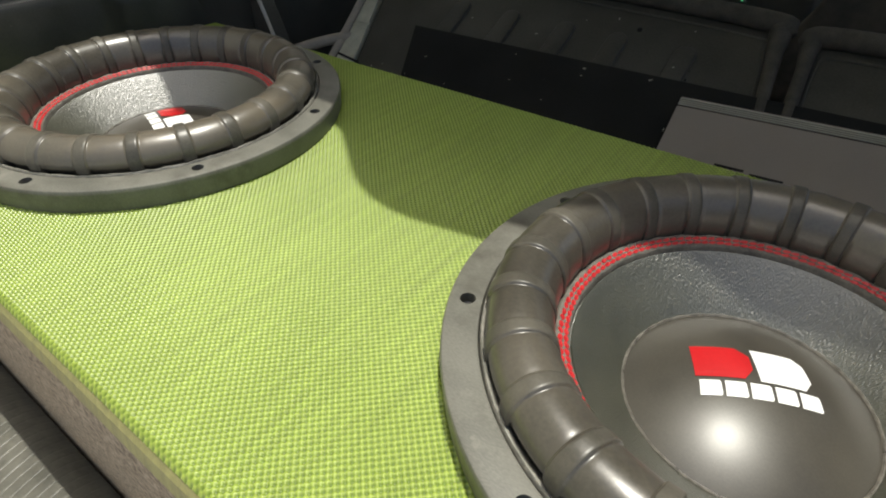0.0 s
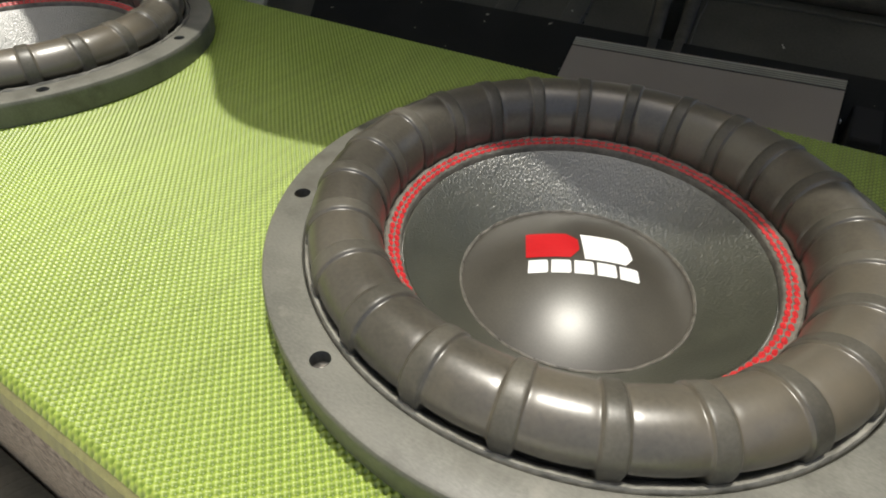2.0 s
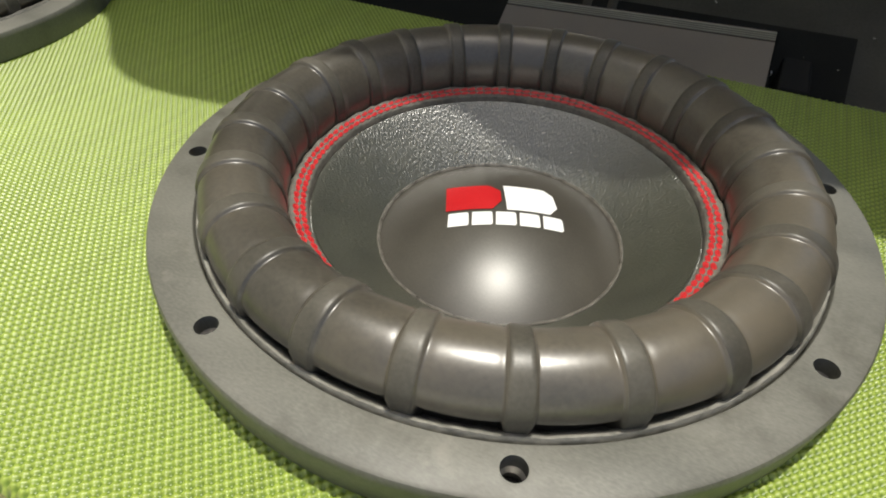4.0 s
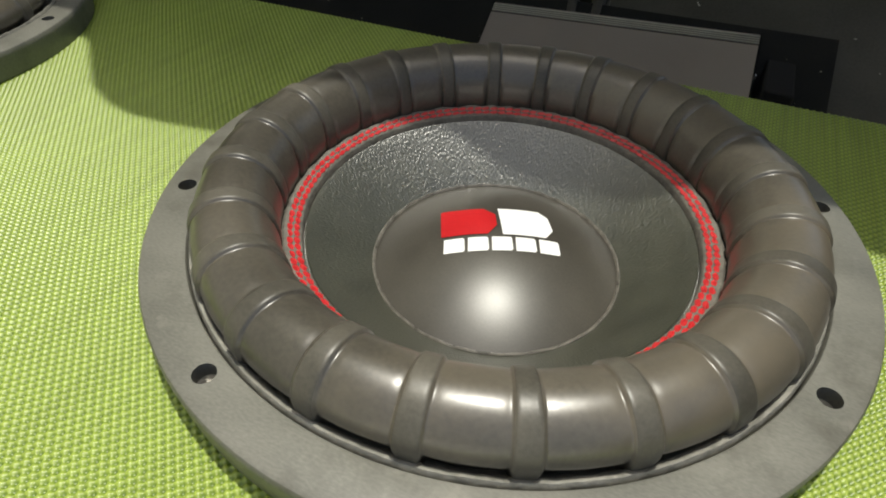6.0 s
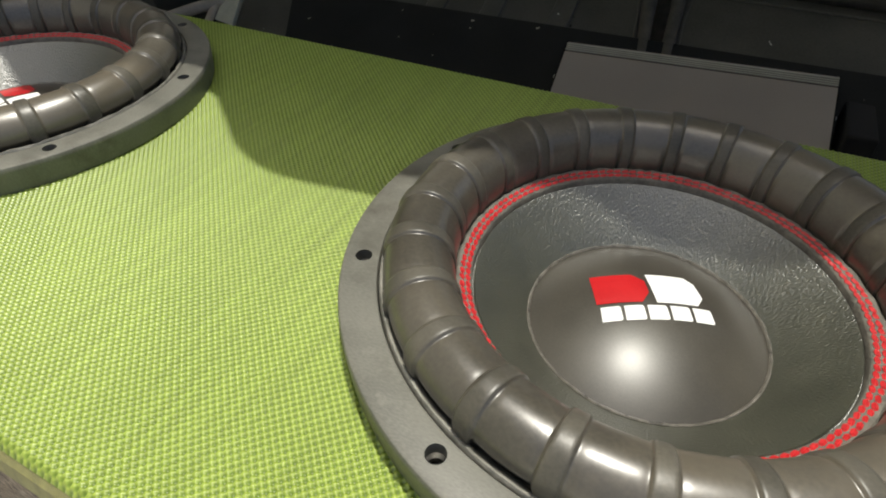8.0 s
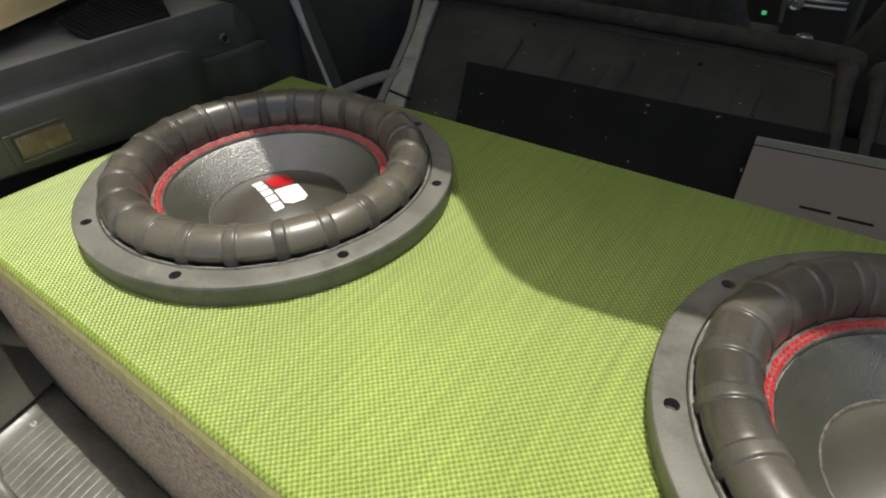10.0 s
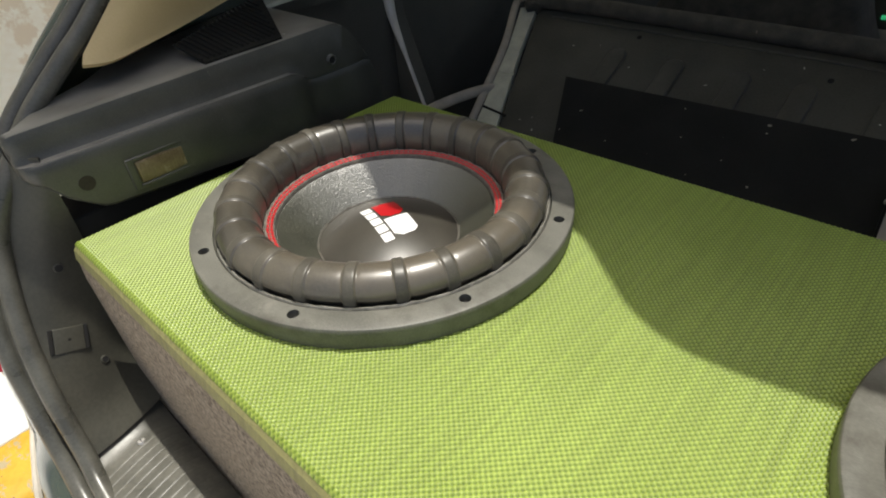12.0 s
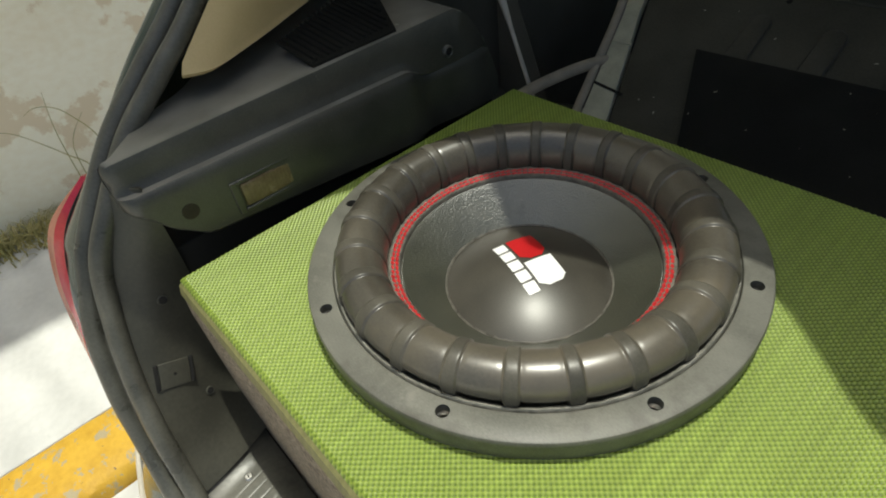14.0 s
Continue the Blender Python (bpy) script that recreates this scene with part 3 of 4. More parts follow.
# filler block: the gap's darkness is put into its colour
tagged(part("gap_filler", block(-0.80, -0.7395, -0.204, 0.185, 0.40, 0.80, 0.002), M_HOLE), "added black filler for the shade in the gap behind the side trim", "lining", kind="structure")



def door_seal(path, radius, lip_radius, shift_by, label):
    """A hollow rubber bulb with the narrow gripping lip that holds it on the body's edge."""
    ob = thing("door_seal", label, "door seal", group="boot seals")
    part("bulb", tube(path, radius, 14, 6), M_SEAL, ob, smooth=True)
    part("lip", tube([tuple(Vector(p) + Vector(shift_by)) for p in path], lip_radius, 10, 6), M_SEAL, ob, smooth=True)
    return ob


door_seal(SEAL_IN, 0.0085, 0.0030, (-0.0060, 0.007, -0.006), "grey-green rubber seal round the boot opening")
door_seal(SEAL_OUT, 0.0088, 0.0030, (-0.0075, 0.006, -0.002), "weathered bluish outer seal along the body edge")
o2, b2 = glide(SEAL_OUT, 4), glide(BODY, 4)
tagged(part("body_flange", loft([[p.lerp(q, s / 5) + Vector((0, -0.006, 0.004)) * math.sin(math.pi * s / 5) for s in range(6)] for p, q in zip(o2, b2)], 0.003), M_PAINT, smooth=True),
       "dark green painted edge of the car body", "car body", kind="structure")
i2 = glide(SEAL_IN[:10], 4)
o3 = glide(SEAL_OUT[:10], 4)
tagged(part("seal_channel", loft([[p, p.lerp(q, 0.5) + Vector((0.004, 0.006, 0)), q] for p, q in zip(i2, o3)], 0.002), M_SEAL, smooth=True), "dark channel between the two seals", "seal channel", kind="structure")
# outer skin of the rear quarter and the bumper edge
skin = [[(x, y, z), (x - 0.05, y + 0.03, z - 0.01), (x - 0.07, y + 0.3, z - 0.02)] for x, y, z in ((-0.89, 0.10, 1.11), (-0.84, -0.10, 0.955), (-0.83, -0.152, 0.911), (-0.822, -0.207, 0.852))]
tagged(part("quarter_panel", loft([[Vector(q) for q in r] for r in skin], 0.003), M_PAINT, smooth=True), "dark green rear quarter panel of the car", "car body", kind="structure")
bump = thing("rear_bumper", "cream-edged grey rear bumper under the boot opening", "bumper")
lip_rows = [[Vector((x, y, z)), Vector((x - 0.005, y - 0.012, z - 0.06)), Vector((x - 0.008, y - 0.02, z - 0.24))] for x, y, z in ((-0.775, -0.314, 0.595), (-0.72, -0.338, 0.563), (-0.60, -0.350, 0.543), (-0.25, -0.354, 0.536), (0.20, -0.350, 0.543))]
part("cover", loft(lip_rows, 0.004), M_JAMB, bump, smooth=True)
part("edge_strip", tube([(-0.815, -0.308, 0.625), (-0.79, -0.314, 0.585), (-0.76, -0.329, 0.566), (-0.73, -0.348, 0.533), (-0.715, -0.365, 0.46), (-0.71, -0.37, 0.36)], 0.004, 8), M_BUMPER, bump, "cream edge strip", True)
part("corner", loft([[Vector((-0.86, -0.298, 0.70)), Vector((-0.875, -0.28, 0.70))], [Vector((-0.855, -0.307, 0.66)), Vector((-0.88, -0.28, 0.65))], [Vector((-0.82, -0.312, 0.63)), Vector((-0.86, -0.29, 0.60))]], 0.004), M_BUMPER, bump, "scuffed cream corner")

# tail lamp
lamp = thing("tail_lamp", "red tail lamp with a pale amber side lens", "tail lamp")
LIN = glide([(-0.830, -0.216, 0.846), (-0.836, -0.254, 0.807), (-0.836, -0.277, 0.755), (-0.833, -0.291, 0.689), (-0.820, -0.308, 0.633)], 6)
LMID = glide([(-0.834, -0.220, 0.845), (-0.855, -0.262, 0.803), (-0.861, -0.285, 0.750), (-0.853, -0.299, 0.692), (-0.823, -0.310, 0.632)], 6)
LOUT = glide([(-0.838, -0.214, 0.845), (-0.872, -0.262, 0.800), (-0.884, -0.285, 0.745), (-0.876, -0.297, 0.695), (-0.832, -0.308, 0.635)], 6)
part("red_lens", loft([[a, a.lerp(b, 0.5) + Vector((-0.002, -0.004, 0.002)), b] for a, b in zip(LIN, LMID)], 0.002), M_LAMPRED, lamp, "red lens", True)
part("amber_lens", loft([[a, a.lerp(b, 0.5) + Vector((-0.004, -0.003, 0)), b] for a, b in zip(LMID, LOUT)], 0.002), M_LAMPAMB, lamp, "pale amber lens", True)
part("rim", tube([LIN[0], LIN[6], LIN[12], LIN[18], LIN[24]], 0.0022, 6), M_HOLE, lamp, smooth=True)

# sill plate with grooves
xs = [-0.690 + 0.00125 * k for k in range(690)]
srows = []
for k, x in enumerate(xs):
    z = 0.598 + 0.022 * max(0.0, (-0.645 - x) / 0.039) ** 2 - 0.010 * min(1.0, max(0, (x + 0.645) / 0.2))
    g = -0.0004 if k % 8 == 0 and x > -0.645 else 0.0
    srows.append([Vector((x + 0.016 * (v - 0.5), -0.2140 - 0.0780 * v, z + g + (0.003 * math.sin(math.pi * v)) - 0.012 * max(0.0, 0.33 - v) ** 2 / 0.11)) for v in (0, 0.08, 0.16, 0.25, 0.33, 0.5, 0.67, 0.83, 1.0)])
# two blocks added to keep the space under the sill dark
tagged(part("sill_filler", block(-0.69, 0.25, -0.2415, -0.2385, 0.40, 0.570, 0.0005), M_HOLE), "added black filler for the shade under the boot sill", "sill", kind="structure")
tagged(part("sill_corner_filler", block(-0.79, -0.640, -0.286, -0.204, 0.40, 0.588, 0.002), M_HOLE), "added black filler for the shade under the sill corner", "lining", kind="structure")
sill = thing("sill_plate", "worn grey ribbed plastic plate on the boot sill", "sill plate")
part("plate", loft(srows, 0.003), M_SILL, sill, smooth=30)
for x, y, z in ((-0.647, -0.2485, 0.6030), (-0.44, -0.25, 0.591), (-0.2, -0.25, 0.591)):
    bm = lathe([(0.0, 0.0022), (0.003, 0.0021), (0.0042, 0.001), (0.0044, -0.001)], 18)
    sc = part("screw", bm, M_SCREW, sill, "zinc cross-head screw", True, pose(x, y, z))
    bm = block(-0.0022, 0.0022, -0.0004, 0.0004, 0.0018, 0.0026, 0)
    part("screw_slot", bm, M_HOLE, sc)

# ---- side trim of the boot ----
trim = thing("boot_side_trim", "dusty black moulded side trim of the boot", "side trim")


def trim_top(y):
    """Height of the trim's upper inner edge."""
    return 0.8912 + 0.027 * (y + 0.2)


def trim_rows():
    rows = []
    for y in [-0.2145 + 0.0305 * (k / 14) ** 1.6 for k in range(14)] + [-0.184 + 0.371 * k / 44 for k in range(45)]:
        top = trim_top(y)
        end = min(1.0, max(0.0, (y - 0.118) / 0.069))
        back = 0.012 * end ** 2
        cap = top - 0.098 * end ** 1.9
        nose = min(1.0, max(0.0, (-0.2035 - y) / 0.011))
        nose = 1 - (1 - nose * nose) ** 0.5
        q = min(1.0, max(0.0, (y - 0.050) / 0.036))
        q = q * q * (3 - 2 * q)
        lip = 0.0130 * (1 - q) * (1 - 0.55 * nose)
        led = 0.866 - 0.016 * q
        base = float(np.interp(y, (-0.2145, -0.203, -0.190, -0.165, 0.19), (0.850, 0.844, 0.826, 0.806, 0.779))) + 0.004 * nose
        xi = -0.7365 + 0.045 * (y + 0.2) - 0.006 * nose
        outer = float(np.interp(y, (-0.216, -0.203, -0.195, -0.186, -0.169, -0.149, -0.12, -0.09, 0.19), (-0.7475, -0.749, -0.757, -0.766, -0.783, -0.794, -0.808, -0.834, -0.92))) - back
        top -= 0.006 * nose
        row = [Vector(p) for p in (
            (xi - 0.03 - back, y, base - 0.002), (xi + lip - 0.003 - back, y, base), (xi + lip - back, y, base + 0.003), (xi + lip + 0.0005 - back, y, led - 0.012), (xi + lip - 0.0002 - back, y, led - 0.0062), (xi + lip - 0.0016 - back, y, led - 0.0026), (xi + lip * 0.72 - back, y, led - 0.0010),
            (xi + lip * 0.50 - back, y, led - 0.0014), (xi + lip * 0.26 - back, y, led - 0.0006), (xi + lip * 0.10 - back, y, led + 0.0022), (xi - back, y + 0.002 * nose, led + 0.0065), (xi - 0.001 - back, y, led + 0.014), (xi - 0.0020 - back, y, top - 0.0046), (xi - 0.0036 - back, y, top - 0.0014), (xi - 0.0070 - back, y, top),
            (max(xi - 0.016 - back, outer + 0.001), y, top + 0.001), (outer, y, top + 0.001 + (0.22 + 0.10 * min(1.0, max(0.0, (-0.05 - y) / 0.06))) * (xi - 0.016 - outer)), (outer - 0.002, y, max(0.82, base - 0.002)))]
        for v in row:                       # the far end slopes down
            v.z = min(v.z, cap)
        rows.append(row)
    return rows


tr = trim_rows()
tbm = loft(tr)
for end_row in (0, -1):
    n = len(tr[0])
    tbm.verts.ensure_lookup_table()
    start = 0 if end_row == 0 else (len(tr) - 1) * n
    tbm.faces.new([tbm.verts[start + i] for i in range(n)])
part("moulding", tbm, M_TRIM, trim, smooth=35)


def wall_pose(x, y, z):
    """Local x runs along y, local y is up, local z faces into the boot."""
    return Matrix.Translation((x, y, z)) @ Matrix(((0, 0, 1), (1, 0, 0), (0, 1, 0))).to_4x4()


XF = -0.7222
# flat brown disc with the hole's shade put into its colour
part("fixing_hole", disc(0.0070, -0.004, 0.0012, 24), M_SOCKET, trim, "dark brown disc for the fixing hole", at=wall_pose(XF - 0.0005, -0.173, 0.836))
part("pin_hole", disc(0.0012, -0.003, 0.0008, 12), M_HOLE, trim, at=wall_pose(-0.7325, -0.087, 0.8690))
part("clip_hole", disc(0.0038, -0.004, 0.0012, 18), M_HOLE, trim, at=wall_pose(-0.7220, 0.111, 0.862))
part("clip_rim", lathe([(0.0038, 0.0012), (0.0048, 0.0022), (0.006, 0.0008), (0.0062, -0.003)], 22), M_TRIM, trim, smooth=True, at=wall_pose(-0.7220, 0.111, 0.862))
blamp = thing("boot_lamp", "small yellowed boot lamp set in the black side trim", "lamp")
m = wall_pose(-0.7182, -0.107, 0.8275)
bm = None
for x0, x1, y0, y1 in ((-0.031, -0.025, -0.0155, 0.0155), (0.025, 0.031, -0.0155, 0.0155), (-0.025, 0.025, 0.012, 0.0155), (-0.025, 0.025, -0.0155, -0.012)):
    bm = block(x0, x1, y0, y1, -0.004, 0.0003, 0.0006, 1, bm)
part("bezel", bm, M_TRIM, blamp, at=m)
bm = block(-0.0235, 0.0245, -0.0115, 0.0115, -0.006, 0.0002, 0.0025)
lens = part("lens", bm, M_LENS, blamp, "yellowed ribbed lens", True, m)
bm = None
for k in range(14):
    x = -0.0205 + 0.0031 * k
    bm = block(x, x + 0.0012, -0.0095, 0.0095, -0.0002, 0.0006, 0, 1, bm)
part("lens_rib", bm, M_LENS, lens)

vent = thing("speaker_vent", "black louvred grille sunk in the top of the side trim", "vent")
vent_shape = [(-0.784, -0.031), (-0.736, -0.028), (-0.731, 0.060), (-0.822, 0.100)]
bm = prism(vent_shape, -0.002, 0.002)
for v in bm.verts:
    v.co.z += trim_top(v.co.y) + 0.002 + 0.22 * (-0.742 - v.co.x)
part("vent_base", bm, M_LOUVRE, vent)
for k in range(19):
    y = -0.030 + 0.0066 * k
    x0 = -0.782 - 0.038 * (k / 18)
    x1 = -0.739 if y < 0.058 else -0.739 - (y - 0.058) * 2.1
    if x1 - x0 < 0.008:
        continue
    bm = block(x0, x1, y, y + 0.0028, 0.0, 0.0026, 0.0006, 1)
    for v in bm.verts:
        v.co.z += trim_top(y) + 0.0035 + 0.22 * (-0.742 - v.co.x)
        v.co.y += 0.12 * (v.co.x + 0.742)
    part("louvre", bm, M_LOUVRE, vent)

# beige pillar trim above
prow = []
for p in glide([(-0.776, -0.123, 0.914), (-0.772, -0.100, 0.912), (-0.783, -0.061, 0.915), (-0.806, -0.007, 0.918), (-0.836, 0.058, 0.922), (-0.88, 0.16, 0.93)], 4):
    prow.append([p, p + Vector((-0.006, 0.006, 0.008)), p + Vector((-0.026, 0.115, 0.10)), p + Vector((-0.055, 0.27, 0.25)), p + Vector((-0.07, 0.42, 0.48))])
tagged(part("pillar_trim", loft(prow, 0.006), M_BEIGE, smooth=True), "smooth beige plastic trim of the rear pillar", "pillar trim", kind="structure")
BACK = [[Vector((-0.86, -0.04, 0.90)), Vector((-0.91, 0.30, 1.42))], [Vector((-0.92, 0.05, 0.88)), Vector((-0.935, 0.62, 1.42))], [Vector((-0.935, 0.30, 0.86)), Vector((-0.94, 0.70, 1.42))]]
tagged(part("pillar_back", loft(BACK, 0.004), M_DARK), "dark inside of the rear pillar", "pillar trim", kind="structure")
# the boot's other side, plain and out of view; added to block light from there
opposite = lambda rows: [[Vector((-0.433 - p.x, p.y, p.z)) for p in row] for row in rows]
tagged(part("pillar_trim", loft(opposite(prow), 0.006), M_BEIGE, smooth=True), "smooth beige plastic trim of the rear pillar", "pillar trim", kind="structure")
tagged(part("pillar_back", loft(opposite(BACK), 0.004), M_DARK), "dark inside of the rear pillar", "pillar trim", kind="structure")
tagged(part("quarter_panel", loft(opposite([[Vector(q) for q in r] for r in skin]), 0.003), M_PAINT, smooth=True), "dark green rear quarter panel of the car", "car body", kind="structure")
tagged(part("trim", block(0.303, 0.462, -0.205, 0.30, 0.56, 0.893, 0.012, 4), M_TRIM, smooth=True), "plain black trim added on the unseen side of the boot", "side trim", kind="structure")
tagged(part("jamb", block(0.300, 0.462, -0.300, -0.207, 0.40, 0.86, 0.02, 4), M_JAMB, smooth=True), "plain painted jamb added on the unseen side of the boot", "door jamb", kind="structure")
# bracket by the trim's far end
br = thing("shelf_bracket", "grey metal shelf bracket on the side trim", "bracket")
part("plate", prism([(-0.892, 0.135), (-0.858, 0.115), (-0.868, 0.215), (-0.892, 0.220)], 0.896, 0.901, 0.001), M_STRIP, br)
part("slot", prism([(-0.882, 0.155), (-0.872, 0.152), (-0.875, 0.185), (-0.884, 0.188)], 0.9005, 0.903, 0.0), M_HOLE, br)

# ---- rear seats, seen from behind, folded forward ----
SLOPE = math.atan(0.5)


def on_seat(x, y, up=0.0):
    """A pose on the folded seats' backs: local x along the car's width, local y up the slope, local z out of it."""
    return Matrix.Translation((x, y, 0.655 + 0.5 * (y - 0.49))) @ Euler((SLOPE, 0, 0)).to_matrix().to_4x4() @ Matrix.Translation((0, 0, up))


def seat_back(name_label, left, right, bottom_y, hi, strip):
    """left and right give the edge's x at the foot and at the head of the back."""
    seat = thing("rear_seat_back", name_label, "car seat", group="folded rear seats")
    m = on_seat(0, bottom_y)
    xl = lambda v: left[0] + (left[1] - left[0]) * v / hi
    xr = lambda v: right[0] + (right[1] - right[0]) * v / hi
    bm = prism([(xl(0), 0.0), (xr(0), 0.0), (xr(hi), hi), (xl(hi), hi)], -0.06, 0.0, 0.004)
    part("back_panel", bm, M_SEAT, seat, "scuffed black back panel", at=m)
    c = 0.022
    mid = (xl(hi) + xr(hi)) / 2
    pts = [(xr(0), 0.0, 0.002), (xr(0.15), 0.15, 0.003), (xr(hi - 0.06), hi - 0.06, 0.005), (xr(hi - c) - 0.001, hi - c, 0.009), (xr(hi) - c, hi - 0.003, 0.012), (mid, hi + 0.003, 0.012),
           (xl(hi) + c, hi - 0.001, 0.012), (xl(hi) + 0.004, hi - c, 0.009)]
    seam = [(xr(0) - 0.013, 0.0, 0.001), (xr(0.15) - 0.013, 0.15, 0.001), (xr(hi - 0.05) - 0.016, hi - 0.05, 0.001), (xr(hi) - 0.036, hi - 0.026, 0.001), (mid, hi - 0.021, 0.001), (xl(hi) + 0.045, hi - 0.024, 0.001)]
    if not strip:
        pts += [(xl(hi - 0.06) + 0.001, hi - 0.06, 0.005), (xl(0.15), 0.15, 0.003), (xl(0), 0.0, 0.002)]
        seam += [(xl(hi - 0.05) + 0.016, hi - 0.05, 0.001), (xl(0.15) + 0.013, 0.15, 0.001), (xl(0) + 0.013, 0.0, 0.001)]
    side = lambda t: 0.0088 + 0.0055 * min(1.0, max(0.0, (t - 0.22) / 0.16)) * (1.0 if strip else min(1.0, max(0.0, (0.80 - t) / 0.16)))
    part("edge_roll", tube(pts, side, 14, 8), M_ROLL, seat, "worn upholstered edge roll", True, m)
    part("roll_seam", tube(seam, 0.0020, 8, 6), M_DARK, seat, smooth=True, at=m)
    return seat, m


seat_l, ml = seat_back("folded rear seat with a scuffed black panel back", (-0.742, -0.852), (-0.083, -0.137), 0.42, 0.326, True)
seat_back("folded narrow rear seat with a scuffed black panel back", (-0.060, -0.094), (0.40, 0.40), 0.42, 0.312, False)
C = math.cos(SLOPE)
for x in (-0.638, -0.537, -0.434, -0.344, -0.239):
    # pressed finger-shaped ribs
    bm = bmesh.new()
    y0, y1, w = 0.10, (0.648 - 0.42) / C, 0.016
    ring = [(w * math.cos(a), y1 - w + w * math.sin(a)) for a in [math.pi * k / 10 for k in range(11)]]
    outline = [(w, y0)] + ring + [(-w, y0)]
    part("pressed_rib", prism([(x + u, v) for u, v in outline], -0.002, 0.0048, 0.003, 3), M_SEAT, seat_l, smooth=True, at=ml)
    # thin cord laid round the rib to stand for its dark outline
    part("rib_outline", tube([(x - w - 0.001, y0, 0.0006), (x - w - 0.001, y1 - 1.6 * w, 0.0006), (x - 0.6 * w, y1 - 0.3 * w, 0.0006), (x, y1 + 0.001, 0.0006), (x + 0.6 * w, y1 - 0.3 * w, 0.0006), (x + w + 0.001, y1 - 1.6 * w, 0.0006), (x + w + 0.001, y0, 0.0006)], 0.0009, 6, 5), M_DARK, seat_l, smooth=True, at=ml)
for x, y in ((-0.622, 0.678), (-0.322, 0.662), (-0.222, 0.61), (-0.220, 0.595)):
    part("panel_hole", disc(0.004 if y > 0.65 else 0.002, -0.001, 0.0009, 14), M_HOLE, seat_l, at=on_seat(x, y))
# metal edge strip and its cord, on the outer side
part("edge_strip", prism([(-0.788, 0.0), (-0.741, 0.0), (-0.818, 0.207), (-0.852, 0.318), (-0.884, 0.308), (-0.846, 0.207)], -0.01, 0.004, 0.001), M_STRIP, seat_l, "grey galvanised edge strip", at=ml)
part("strip_step", prism([(-0.826, 0.145), (-0.792, 0.148), (-0.793, 0.151), (-0.827, 0.148)], 0.003, 0.0062, 0.0005), M_STRIP, seat_l, at=ml)
part("strip_gap", prism([(-0.806, 0.064), (-0.752, 0.058), (-0.751, 0.062), (-0.806, 0.068)], 0.003, 0.0055, 0.0), M_HOLE, seat_l, at=ml)
part("cord", tube([(-0.797, 0.0, 0.006), (-0.824, 0.10, 0.006), (-0.854, 0.21, 0.008), (-0.892, 0.306, 0.012), (-0.885, 0.325, 0.014), (-0.855, 0.330, 0.014)], 0.007, 10), M_PALE, seat_l, "grey edge cord", True, ml)

board = tagged(part("mounting_board", prism([(-0.612, 0.40), (0.215, 0.41), (0.205, 0.597), (-0.692, 0.569)], 0, 0.001), M_BOARD), "thin matt black mounting board on the folded seats", "board")
for v in board.data.vertices:                 # lay it on the slope
    top = v.co.z > 0.0005
    v.co = on_seat(v.co.x, v.co.y, 0.0095 if top else 0.0035).translation

# ---- amplifier ----
amp = thing("amplifier", "long grey anodised car amplifier on the black board", "amplifier", on_seat(-0.034, 0.47, 0.0095) @ pose(0, 0, 0, 0, 0, 4.2))
L, D2 = 0.158, 0.088
prof = [(-D2, 0.0), (-D2, 0.030), (-D2 + 0.004, 0.037), (-D2 + 0.010, 0.0385)]
y = 0.0655
prof.append((y - 0.001, 0.0385))
for k in range(4):
    prof += [(y, 0.0370), (y + 0.0016, 0.0370), (y + 0.0018, 0.0385), (y + 0.0030, 0.0385)]
    y += 0.0031
prof += [(D2 - 0.007, 0.0375), (D2 - 0.001, 0.030), (D2, 0.020), (D2, 0.0)]
bm = bmesh.new()
a = [bm.verts.new((-L, p, q)) for p, q in prof]
b = [bm.verts.new((L, p, q)) for p, q in prof]
for k in range(len(prof)):
    j = (k + 1) % len(prof)
    # groove floors take near-black for the shade between the fins
    groove = 0.0368 < prof[k][1] < 0.0372 and 0.0368 < prof[j][1] < 0.0372
    bm.faces.new((a[k], b[k], b[j], a[j])).material_index = 1 if groove else 0
bm.faces.new(a)
bm.faces.new(b[::-1])
part("heatsink", bm, M_AMP, amp, "grey ridged aluminium housing").data.materials.append(M_HOLE)
# paler fins carry the glints of their edges in the colour
for k in range(4):
    y = 0.0655 + 0.0031 * k
    part("fin", block(-L, L, y + 0.0019, y + 0.0029, 0.0380, 0.0393, 0.0002, 1), M_STRIP, amp, "pale cooling fin, its edge glint put into the colour")
for sx in (-1, 1):
    part("end_plate", block(min(sx * L, sx * (L + 0.003)), max(sx * L, sx * (L + 0.003)), -D2 + 0.002, D2 - 0.002, 0.001, 0.036, 0.0008, 1), M_LOUVRE, amp)
    for yy in (-0.045, 0.030):
        part("screw", lathe([(0, 0.0026), (0.002, 0.0024), (0.0032, 0.001), (0.0033, -0.001)], 12), M_SCREW, amp, smooth=True, at=pose(sx * (L + 0.003), yy, 0.028, 0, 90 * sx, 0))
    part("foot", prism([(sx * (L + 0.001), -0.085), (sx * (L + 0.014), -0.085), (sx * (L + 0.014), -0.060), (sx * (L + 0.001), -0.060)], 0.0, 0.022 if sx > 0 else 0.004, 0.001), M_AMP, amp)
    for zz in (0.008, 0.016):
        part("terminal_screw", lathe([(0, 0.002), (0.0022, 0.0018), (0.003, 0.0), (0.003, -0.002)], 12), M_SCREW, amp, smooth=True, at=pose(sx * (L + 0.0142), -0.072, zz, 0, 90 * sx, 0) if sx > 0 else pose(sx * (L + 0.0075), -0.066 - zz * 0.6, 0.0042))
